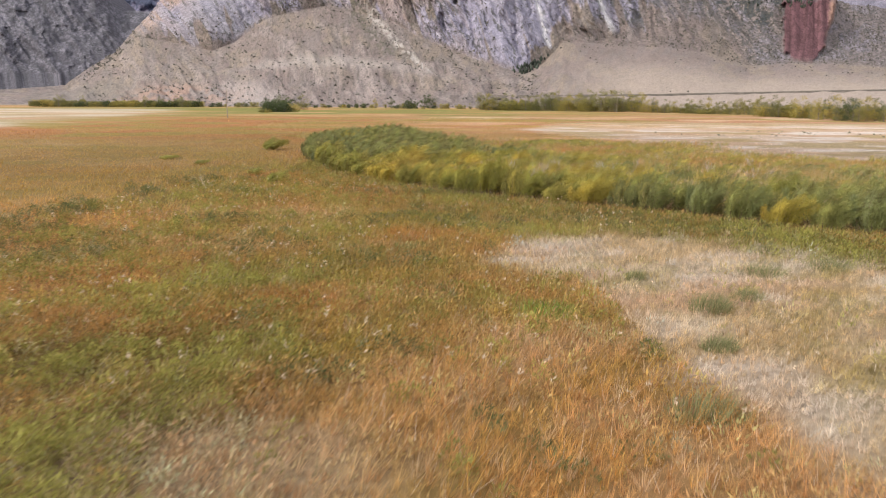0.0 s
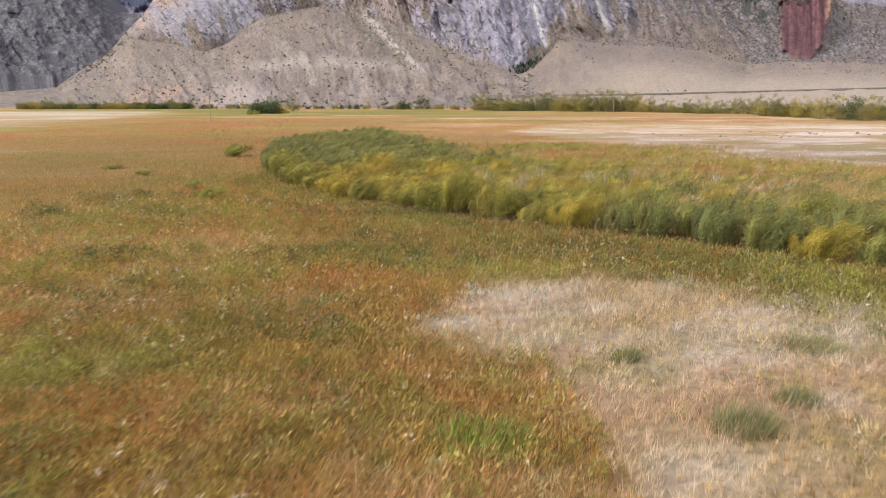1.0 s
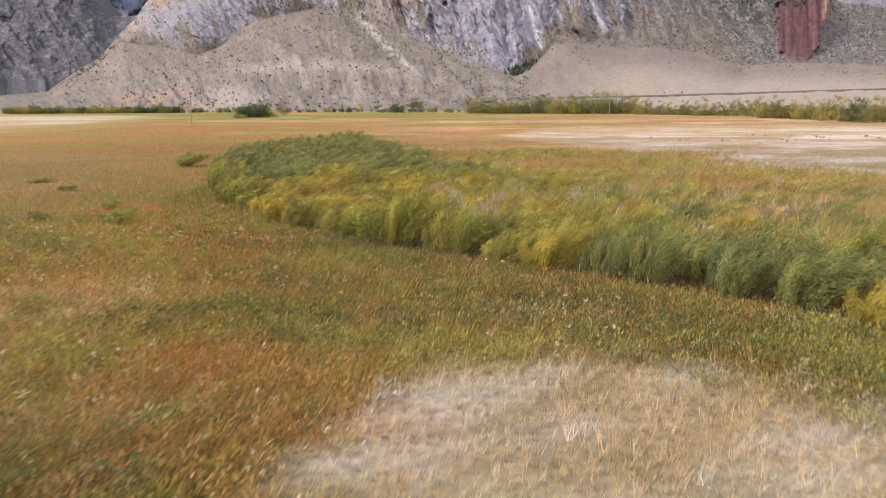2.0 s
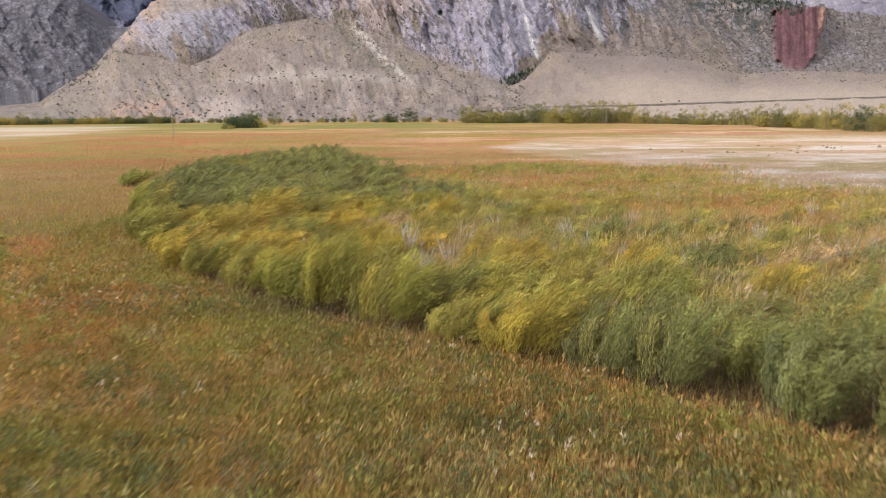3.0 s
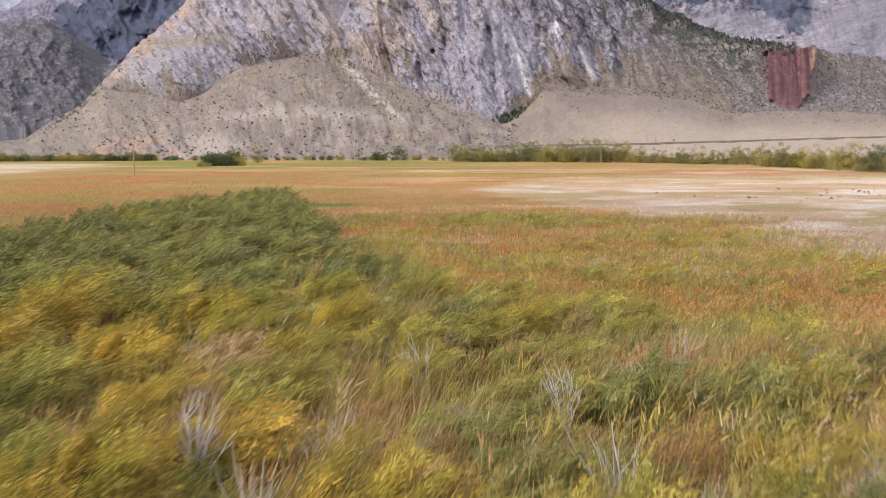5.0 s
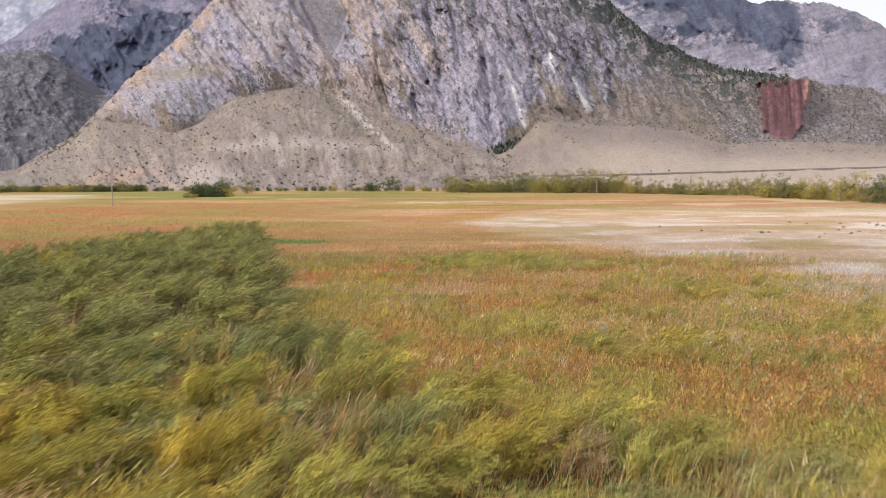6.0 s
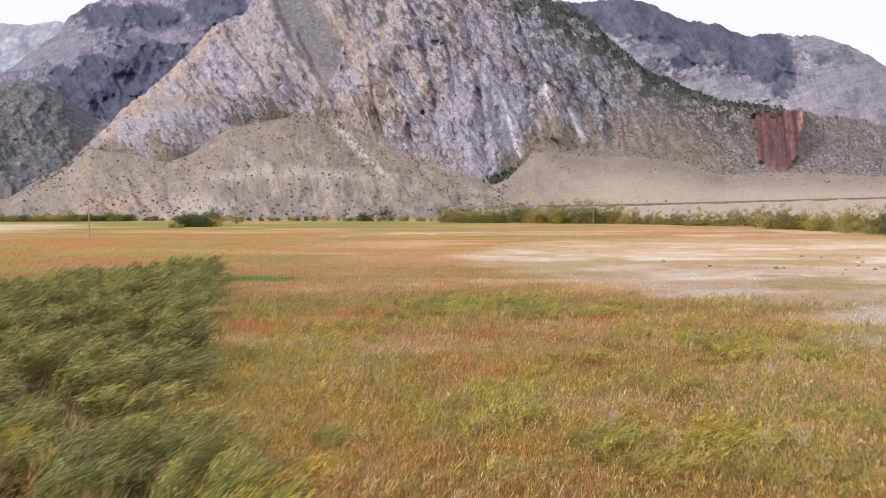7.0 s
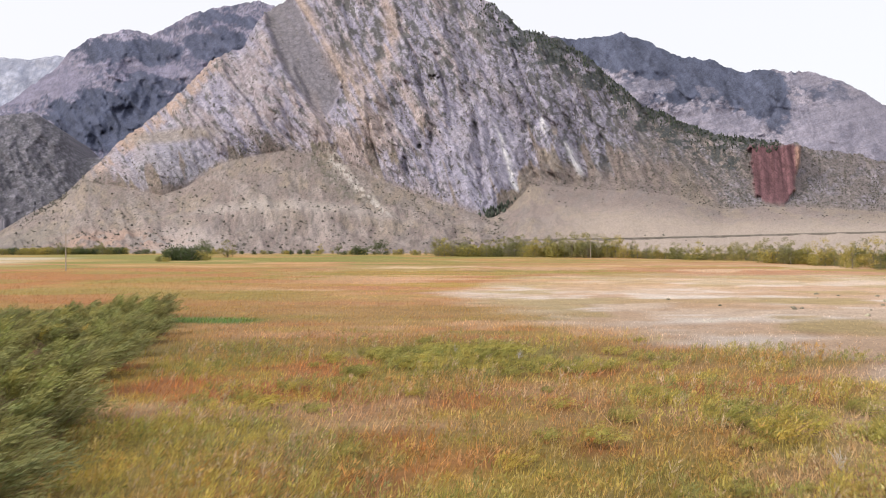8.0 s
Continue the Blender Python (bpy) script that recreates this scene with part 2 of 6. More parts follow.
def thicket(x, y):
    """How much a place lies inside the willow thicket, 0 to 1, with an uneven edge."""
    wob = 5.0 * (fbm(x / 9.0, y / 9.0, 31, 3) - 0.5)
    near = np.interp(x, (-24, -22, -8, 1, 10, 17, 21, 27, 45, 90), (148, 111, 76, 63.5, 58.4, 53, 50.5, 46, 34, 18))
    far = np.interp(x, (-26, -18, -12, -7, -2, 3, 8, 12, 18, 24, 33, 60, 90), (152, 169, 160, 142, 124, 108, 96, 90, 86, 85, 87, 80, 70))
    return np.clip((y - near + 0.3 * wob) / 1.5, 0, 1) * np.clip((far - y + wob) / 2.5, 0, 1) * step(-27, -23, x + 0.4 * wob)


def ground_z(x, y):
    flat = 1 - step(500, 900, np.abs(y))
    return (0.22 * (fbm(x / 14.0, y / 14.0, 3, 3) - 0.5) + 0.10 * (fbm(x / 2.5, y / 2.5, 5, 2) - 0.5)) * flat


OLIVE, GREEN, OCHRE = (0.42, 0.34, 0.122), (0.29, 0.28, 0.085), (0.57, 0.395, 0.16)
RUST, TAN, PALE = (0.51, 0.275, 0.13), (0.62, 0.465, 0.31), (0.83, 0.705, 0.585)
DARK, LIME = (0.16, 0.12, 0.07), (0.15, 0.26, 0.06)


def pale_amount(x, y):
    w = 4.5 * (fbm(x / 7.0, y / 7.0, 41, 4) - 0.5) + 3.2 * (fbm((x + 0.4 * y) / 2.6, (y - 0.4 * x) / 1.3, 45, 3) - 0.5)
    near = np.interp(x, (-2, 2.5, 4, 6.3, 10.5, 14.5, 17.8, 22.6, 40), (38, 40.3, 43.6, 47.4, 48.8, 46.8, 44.8, 41, 29)) - y + w
    low = y - np.interp(x, (-2, 3, 8, 8.6, 9.4, 10.6, 12, 15, 40), (37, 39, 34, 28.5, 25, 21.5, 18, 14, 4)) + w
    a = np.clip(near / 1.5, 0, 1) * np.clip(low / 2.5, 0, 1) * step(1, 4, x + w)
    # the bare salty flat beyond the thicket
    w2 = 60 * (fbm(x / 38.0, y / 16.0, 43, 5, 0.6) - 0.5)
    right = x - np.interp(y, (108, 120, 136, 147, 163, 180, 192, 260, 420), (44, 38, 37, 29, 25, 20, 16, 32, 60)) + w2 * 0.5
    b = np.clip(right / 9 + 0.5, 0, 1) * step(104, 122, y + 0.25 * (x - 40) * (x > 40) + 0.3 * w2) * (1 - step(195, 300, y + w2))
    return np.clip(a, 0, 1), np.clip(b, 0, 1)


def meadow(x, y):
    """The colour of the plants at a place."""
    x, y = np.asarray(x, float), np.asarray(y, float)
    big, mid, fine = fbm(x / 30, y / 30, 51, 3), fbm(x / 9, y / 7, 53, 4), fbm(x / 1.6, y / 1.6, 57, 3)
    speck = fbm(x / 0.9, y / 0.9, 59, 3, 0.6)
    c = np.zeros(x.shape + (3,)) + np.array(OCHRE)
    c = blend(c, OLIVE, 0.85 * step(0.36, 0.56, 0.3 * big + 0.4 * mid + 0.3 * fine))
    c = blend(c, RUST, 0.6 * step(0.46, 0.62, 0.65 * fbm(x / 11 + 7, y / 7, 61, 4) + 0.35 * speck))
    c = blend(c, GREEN, 0.5 * step(0.50, 0.66, 0.6 * fbm(x / 6, y / 5 + 3, 65, 4) + 0.4 * fine))
    c = blend(c, TAN, 0.55 * step(0.52, 0.66, 0.6 * fbm(x / 8 + 9, y / 5, 69, 4) + 0.4 * speck))
    # greener ground to the west, straw and rust towards the far side
    c = blend(c, (0.335, 0.265, 0.07), 0.75 * step(-4, -26, x) * step(48, 75, y) * (1 - step(200, 280, y)) * (0.4 + 0.6 * mid))
    far = step(85, 120, y) * step(-30, -5, x + 0.15 * (y - 100))
    c = blend(c, (0.50, 0.30, 0.12), 0.35 * far)
    c = blend(c, (0.35, 0.325, 0.085), 0.85 * far * step(0.51, 0.58, fbm(x / 9 + 3, y / 6, 95, 4)) * (1 - step(160, 230, y)))
    c = blend(c, (0.52, 0.235, 0.10), 0.85 * far * step(0.51, 0.58, fbm(x / 7 + 13, y / 5, 97, 4)) * (1 - step(150, 200, y)))
    c = blend(c, (0.50, 0.42, 0.10), 0.8 * far * step(0.57, 0.64, fbm(x / 4 + 23, y / 3, 99, 3)) * (1 - step(140, 175, y)))
    c = blend(c, (0.64, 0.45, 0.28), 0.8 * far * step(0.55, 0.62, fbm(x / 10 + 33, y / 5, 199, 4)))
    streak = fbm(x / 40, y / 14, 71, 4)
    c = blend(c, (0.50, 0.27, 0.135), 0.8 * step(0.5, 0.60, streak) * step(110, 170, y))
    c = blend(c, (0.60, 0.43, 0.21), 0.5 * step(0.50, 0.66, fbm(x / 50 + 4, y / 15, 73, 4)) * step(130, 200, y))
    c = blend(c, (0.34, 0.29, 0.09), 0.5 * step(0.54, 0.66, fbm(x / 40 + 14, y / 11, 75, 4)) * step(100, 160, y))
    fa = step(165, 235, y)
    c = blend(c, (0.64, 0.47, 0.27), 0.75 * fa * step(0.50, 0.57, fbm(x / 75, y / 10, 301, 4)))
    c = blend(c, (0.46, 0.235, 0.12), 0.8 * fa * step(0.50, 0.57, fbm(x / 65 + 5, y / 9, 305, 4)))
    c = blend(c, (0.32, 0.30, 0.08), 0.8 * fa * step(0.53, 0.59, fbm(x / 60 + 9, y / 9, 309, 4)))
    c = blend(c, (0.44, 0.31, 0.075), 0.6 * fa * step(0.54, 0.64, fbm(x / 50 + 13, y / 8, 313, 4)))
    # green band before the far trees, dark ditch, marsh plants
    g = np.maximum(np.maximum(blob(x, y, -75, 400, 100, 100), blob(x, y, -150, 560, 200, 110)), 0.45 * blob(x, y, 40, 440, 80, 60))
    c = blend(c, (0.235, 0.26, 0.065), 0.9 * g * step(0.34, 0.46, fbm(x / 45, y / 25, 77, 3)))
    c = blend(c, DARK, 0.8 * np.maximum(blob(x, y, -24, 327, 18, 9), blob(x, y, 22, 308, 17, 5)))
    c = blend(c, (0.28, 0.16, 0.10), 0.8 * np.maximum(blob(x, y, -75, 252, 34, 20, 0.6), blob(x, y, -52, 268, 22, 12, 0.6)) * step(0.35, 0.5, mid))
    c = blend(c, (0.25, 0.22, 0.075), 0.8 * blob(x, y, -2, 140, 7, 3, 0.6))
    # low green growth east of the thicket
    c = blend(c, (0.27, 0.29, 0.085), 0.7 * blob(x, y, 16, 136, 12, 9, 0.5) * step(0.3, 0.5, mid))
    # forbs near the start: dark green, lime clump, rust strip
    c = blend(c, GREEN, 0.5 * step(0.48, 0.60, 0.5 * fbm(x / 4, y / 4, 81, 3) + 0.5 * speck) * blob(x, y, -6, 33, 12, 12, 0.6))
    front = np.interp(x, FRONT_X, FRONT_Y) - y
    c = blend(c, (0.215, 0.20, 0.062), 0.8 * step(-1, 1, front) * (1 - step(5, 12, front + 8 * (mid - 0.5) - 3 * (x < 8))) * step(-14, -4, x) * step(0.26, 0.44, 0.5 * fine + 0.5 * mid))
    c = blend(c, (0.52, 0.28, 0.09), 0.7 * np.maximum(blob(x, y, 1.5, 46.5, 5, 1.5, 0.6), blob(x, y, -6, 67, 6, 4, 0.7)))
    c = blend(c, (0.50, 0.22, 0.08), 0.6 * np.maximum(blob(x, y, -1.5, 59.5, 4, 2.5, 0.7), blob(x, y, -14, 79, 5, 5, 0.7)))
    west = step(4, -18, x) * step(120, 165, y) * (1 - step(310, 360, y))
    c = blend(c, (0.42, 0.27, 0.10), 0.75 * west)
    c = blend(c, (0.33, 0.285, 0.085), 0.85 * west * step(0.46, 0.56, fbm(x / 26 + 5, y / 20, 321, 4)))
    c = blend(c, (0.45, 0.22, 0.10), 0.75 * west * step(0.52, 0.60, fbm(x / 24 + 15, y / 16, 325, 4)))
    c = blend(c, (0.25, 0.27, 0.07), 0.7 * blob(x, y, 6, 31, 1.6, 0.9, 0.6))
    c = blend(c, (0.29, 0.265, 0.08), 0.8 * blob(x, y, -3.5, 37, 8, 8, 0.6) * step(0.30, 0.46, 0.5 * fine + 0.5 * speck) * (1 - pale_amount(x, y)[0]))
    c = blend(c, (0.53, 0.34, 0.135), 0.65 * np.maximum(blob(x, y, 7, 19, 8, 9, 0.6), 0.5 * blob(x, y, 4, 29, 5, 7, 0.7)) * (0.55 + 0.45 * step(0.4, 0.6, mid)))
    c = blend(c, (0.62, 0.45, 0.29), 0.5 * blob(x, y, 9, 20, 7, 8, 0.6) * step(0.45, 0.6, fbm(x / 2.5, y / 2.5, 193, 3)))
    # patches of one kind of plant each: leafy green, lime, rust, straw
    for tone, wt, spots_of in (((0.285, 0.265, 0.078), 0.72, ((-1, 34, 4, 2.4), (-5, 45, 4, 2), (0.5, 40, 3, 1.6), (0.5, 51, 4, 3), (3, 53.5, 5, 2.5), (1.4, 37.5, 3.5, 2.2), (-4, 38, 4.5, 3.5), (2, 52, 5, 2.5), (-3, 57.5, 5, 2), (6.5, 56, 4, 2), (-16, 60, 6, 5), (-20, 86, 8, 7))),
                               ((0.38, 0.335, 0.085), 0.5, ((-1.2, 27, 3.2, 1.6), (-2.4, 26, 2.5, 1.2), (-9, 33, 3, 2), (-13, 44, 5, 2), (-0.7, 36.5, 2, 1.2), (-18, 70, 6, 4))),
                               ((0.50, 0.265, 0.11), 0.6, ((-7.5, 29, 3.5, 2.6), (-4.4, 63.3, 3.2, 2), (-1.9, 60.4, 2.6, 1.6), (-0.2, 44.6, 3, 0.9), (-12.8, 35.4, 4, 2), (-22, 50, 6, 4), (-8, 64, 5, 3), (-3, 31, 3, 1.6), (-14, 76, 5, 4))),
                               ((0.66, 0.50, 0.33), 0.6, ((0.6, 32.6, 2, 1), (9.9, 50.6, 3, 1), (-2, 42.3, 3, 0.9), (-11, 42, 4, 1.2), (5.6, 27.5, 2.4, 1.8), (-5.6, 20.6, 1.6, 1.2)))):
        for px, py, rx, ry in spots_of:
            c = blend(c, tone, wt * blob(x + 2.4 * (mid - 0.5), y + 2.0 * (fine - 0.5), px, py, rx, ry, 0.55) * step(0.30, 0.52, 0.45 * fine + 0.55 * speck))
    c = blend(c, (0.17, 0.135, 0.055), 0.85 * blob(x, y, -7.5, 21, 6, 7, 0.6) * step(0.30, 0.46, 0.4 * mid + 0.6 * speck))
    c = blend(c, (0.36, 0.25, 0.20), 0.6 * blob(x, y, -5.6, 20.8, 2.2, 1.6, 0.6) * step(0.4, 0.6, speck))
    # long bands across the far half of the meadow
    fb = step(150, 215, y) * (1 - step(330, 430, y)) * (0.08 + 0.92 * step(-40, 10, x + 0.12 * (y - 250)))
    for tone, wt, q, lo in (((0.60, 0.41, 0.28), 0.75, 401, 0.50), ((0.47, 0.25, 0.15), 0.7, 405, 0.52), ((0.36, 0.32, 0.10), 0.7, 409, 0.54), ((0.70, 0.56, 0.40), 0.7, 413, 0.56)):
        c = blend(c, tone, wt * fb * step(lo, lo + 0.05, fbm(x / 48 + q, y / 24, q, 5, 0.6)))
    c = c * (np.array((1.09, 0.975, 0.90)) + (1 - step(70, 120, y))[..., None] * np.array((0.05, -0.02, -0.12)))
    a, b = pale_amount(x, y)
    c = blend(c, PALE, a * (0.42 + 0.58 * step(0.36, 0.54, 0.6 * mid + 0.4 * fine)) * (0.7 + 0.3 * step(0.35, 0.55, speck)))
    c = blend(c, (0.52, 0.37, 0.17), a * 0.7 * step(0.49, 0.60, fbm((x + 0.5 * y) / 3.4 + 3, (y - 0.5 * x) / 1.7, 83, 4)))
    c = blend(c, (0.40, 0.34, 0.12), a * 0.55 * step(0.56, 0.65, fbm((x + 0.5 * y) / 2.6 + 8, (y - 0.5 * x) / 1.5, 85, 4)))
    c = blend(c, TAN, 0.8 * blob(x, y, -1.5, 19, 3.5, 2.5, 0.6))
    c = blend(c, (0.67, 0.47, 0.33), b * 0.92)
    c = blend(c, (0.84, 0.71, 0.615), b * step(0.43, 0.56, fbm(x / 17 + 2, y / 13, 87, 5, 0.6)) * 0.95)
    c = blend(c, (0.50, 0.375, 0.175), 0.85 * b * step(0.53, 0.60, fbm(x / 13 + 8, y / 9, 91, 4)))
    c = blend(c, (0.56, 0.36, 0.20), 0.5 * b * step(0.54, 0.64, fbm(x / 22 + 18, y / 7, 191, 4)))
    c = blend(c, LIME, 0.95 * blob(x, y, -8.8, 161, 5.5, 3.2, 0.3))
    # pale field in the west, dry land past the trees
    c = blend(c, (0.74, 0.63, 0.50), 0.85 * step(0, -22, x - np.interp(y, (185, 266, 332, 435, 716), (-112, -132, -138, -166, -264)) + 34 * (mid - 0.5)) * step(165, 200, y) * (1 - step(500, 560, y)) * (0.35 + 0.55 * step(0.38, 0.55, fbm(x / 40, y / 25, 93, 4))))
    c = blend(c, (0.42, 0.33, 0.24), step(690, 800, y))
    # thicket floor painted dark brown, standing in for shade between the willows
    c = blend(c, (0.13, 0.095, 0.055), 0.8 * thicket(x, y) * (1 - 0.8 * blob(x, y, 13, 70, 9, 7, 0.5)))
    return np.clip(c * (0.80 + 0.28 * fine + 0.14 * speck)[..., None], 0.02, 0.85)


def spread(fine, lo, hi, growth, ends):
    """Positions: even steps between lo and hi, growing steps out to the ends."""
    mid = list(np.arange(lo, hi + fine / 2, fine))
    out, s = [], fine
    while mid[-1] + sum(out) < ends[1]:
        s *= growth
        out.append(s)
    up = list(mid[-1] + np.cumsum(out))
    out, s = [], fine
    while mid[0] - sum(out) > ends[0]:
        s *= growth
        out.append(s)
    down = list(mid[0] - np.cumsum(out))[::-1]
    return np.array(down + mid + up)


gx = spread(1.8, -60, 80, 1.06, (-4200, 4200))
gy = spread(1.8, 8, 205, 1.022, (-2500, 4700))
GX, GY = np.meshgrid(gx, gy)
GZ = ground_z(GX, GY)
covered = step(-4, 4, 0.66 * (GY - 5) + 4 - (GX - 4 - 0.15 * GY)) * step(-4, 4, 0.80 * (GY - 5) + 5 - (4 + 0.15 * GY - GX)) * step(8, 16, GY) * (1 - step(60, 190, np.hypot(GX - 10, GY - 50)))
# tint lowered under dense grass, as painted shade between the blades
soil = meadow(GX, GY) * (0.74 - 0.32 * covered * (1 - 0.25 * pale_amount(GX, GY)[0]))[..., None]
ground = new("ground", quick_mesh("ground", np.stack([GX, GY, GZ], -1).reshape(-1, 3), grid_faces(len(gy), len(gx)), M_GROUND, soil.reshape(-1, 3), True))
tagged(ground, "flat autumn meadow floor, ochre, rust and olive with pale salty patches", "ground", kind="structure")


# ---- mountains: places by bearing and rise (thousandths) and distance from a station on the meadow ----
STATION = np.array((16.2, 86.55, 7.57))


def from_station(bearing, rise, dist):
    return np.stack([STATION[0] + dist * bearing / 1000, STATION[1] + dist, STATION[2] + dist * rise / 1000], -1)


def curve(table, b, k=1):
    t = np.array(table, float)
    return np.interp(b, t[:, 0], t[:, k])


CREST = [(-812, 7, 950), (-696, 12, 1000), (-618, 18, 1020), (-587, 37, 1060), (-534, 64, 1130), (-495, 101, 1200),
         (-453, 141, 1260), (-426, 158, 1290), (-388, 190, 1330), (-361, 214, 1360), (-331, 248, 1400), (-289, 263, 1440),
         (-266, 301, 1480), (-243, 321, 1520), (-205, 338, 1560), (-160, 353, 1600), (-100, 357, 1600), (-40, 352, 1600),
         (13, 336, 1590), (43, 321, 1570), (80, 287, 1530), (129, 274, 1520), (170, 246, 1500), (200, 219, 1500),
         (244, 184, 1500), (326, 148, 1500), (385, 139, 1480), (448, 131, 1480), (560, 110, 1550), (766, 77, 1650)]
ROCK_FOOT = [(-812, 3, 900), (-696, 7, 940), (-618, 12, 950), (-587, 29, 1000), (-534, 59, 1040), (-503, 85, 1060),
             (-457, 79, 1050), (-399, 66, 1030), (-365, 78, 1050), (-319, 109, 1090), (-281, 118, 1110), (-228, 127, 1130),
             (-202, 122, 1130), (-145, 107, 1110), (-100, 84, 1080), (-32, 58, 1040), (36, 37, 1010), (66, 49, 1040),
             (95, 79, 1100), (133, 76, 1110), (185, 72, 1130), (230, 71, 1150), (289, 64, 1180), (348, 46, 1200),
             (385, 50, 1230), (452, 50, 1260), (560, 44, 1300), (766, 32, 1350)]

# the limestone's extra blue is distance haze put into its colour
LIMESTONE, OCHRE_STAIN, WHITE_ROCK = (0.345, 0.318, 0.40), (0.36, 0.29, 0.272), (0.45, 0.425, 0.47)
SCREE, SCRUB, RED_ROCK = (0.268, 0.213, 0.194), (0.10, 0.10, 0.095), (0.136, 0.069, 0.076)
BROWN_SLOPE, PINE = (0.235, 0.20, 0.195), (0.065, 0.075, 0.075)


def red_cliff(b, r):
    """The red sandstone face on the eastern slope."""
    wob = fbm(b / 5, r / 9, 133, 3)
    b, r = b + 9 * (wob - 0.5), r + 12 * (fbm(b / 4 + 9, r / 30, 137, 3) - 0.5)
    left, right = np.interp(r, (50, 140), (392, 380)), np.interp(r, (50, 140), (438, 452))
    low = np.interp(b, (380, 393, 426, 440, 452), (75, 62, 50, 72, 82))
    return step(-3, 2, b - left) * step(-3, 2, right - b) * step(-4, 3, r - low) * (1 - step(129, 135, r))


def cells(x, y, seed):
    """Cell noise: a random number for each cell, the distances to the nearest and second nearest centre, and the way from the centre."""
    if ("c", seed) not in TABLES:
        TABLES[("c", seed)] = np.random.RandomState(seed).rand(128, 128, 3)
    tab = TABLES[("c", seed)]
    xi, yi = np.floor(x).astype(int), np.floor(y).astype(int)
    f1, f2 = np.full(x.shape, 9.0), np.full(x.shape, 9.0)
    num, vx, vy = np.zeros(x.shape), np.zeros(x.shape), np.zeros(x.shape)
    for i in (-1, 0, 1):
        for j in (-1, 0, 1):
            t = tab[(xi + i) & 127, (yi + j) & 127]
            dx, dy = x - (xi + i + t[..., 0]), y - (yi + j + t[..., 1])
            d = np.sqrt(dx * dx + dy * dy)
            first = d < f1
            f2 = np.where(first, f1, np.minimum(f2, d))
            num, vx, vy = np.where(first, t[..., 2], num), np.where(first, dx, vx), np.where(first, dy, vy)
            f1 = np.where(first, d, f1)
    return num, f1, f2, vx, vy


def slabs(across, r, seed):
    """Broken rock: tilted facets in cells, and the cracks between them."""
    wx = across + 0.5 * (fbm(across * 0.8, r * 0.8, seed + 3, 3) - 0.5)
    wy = r + 0.5 * (fbm(across * 0.8 + 7, r * 0.8, seed + 5, 3) - 0.5)
    num, f1, f2, vx, vy = cells(wx, wy, seed)
    tilt = (np.modf(num * 57.0)[0] - 0.5) * vx * 1.6 + (np.modf(num * 91.0)[0] - 0.5) * vy
    return (num - 0.5 + tilt) * step(0.0, 0.16, f2 - f1), 1 - step(0.0, 0.14, f2 - f1), num


# clefts in the face: upper end, lower end (bearing, rise), depth in metres, width
RIBS = (((-8, 345), (36, 60), 16, 4), ((52, 300), (100, 110), 20, 5), ((-60, 260), (-30, 90), 10, 3), ((110, 250), (170, 90), 16, 4), ((75, 215), (92, 90), 12, 3),
        ((-285, 255), (-205, 135), 12, 3), ((190, 200), (260, 80), 16, 5), ((20, 240), (48, 120), 9, 2.5), ((-352, 205), (-296, 120), 11, 3),
        ((150, 225), (205, 85), 13, 4), ((240, 180), (310, 75), 16, 5), ((-395, 172), (-352, 120), 9, 3), ((-250, 240), (-188, 140), 10, 3))
# slabs that stand out over what lies east of them: upper end, lower end, step in metres, how far west it fades
LAPS = (((-318, 250), (-250, 118), 24, 26), ((-90, 335), (-38, 150), 26, 22), ((-20, 300), (22, 110), 20, 30), ((60, 290), (84, 190), 24, 20), ((105, 232), (138, 90), 20, 22),
        ((-110, 190), (-72, 96), 15, 16), ((-372, 205), (-318, 122), 15, 18), ((-226, 236), (-176, 150), 18, 14), ((20, 190), (52, 60), 12, 20), ((150, 205), (196, 100), 16, 18), ((205, 180), (262, 82), 14, 18))
WASHES = (((50, 160), (78, 66), 3.0, 0.95), ((141, 136), (164, 82), 3.6, 1.0), ((108, 172), (113, 150), 3.2, 0.9), ((238, 150), (262, 112), 2.6, 0.6), ((180, 112), (190, 84), 2.0, 0.6), ((296, 158), (318, 128), 3.0, 0.4))


def beds(across, along, seed):
    """Overlapping rock beds: a saw-tooth across the dip, broken and shifted along it; and where the teeth drop."""
    warp = 0.9 * (fbm(across * 0.35, along * 0.16, seed, 4) - 0.5) + 0.35 * (fbm(across * 1.3, along * 0.7, seed + 2, 3) - 0.5)
    k = across + warp + 1.7 * fbm(across * 0.2, along * 0.45, seed + 5, 3)
    f = k - np.floor(k)
    return np.where(f < 0.86, f / 0.86, (1 - f) / 0.14) - 0.5, step(0.80, 0.93, f)


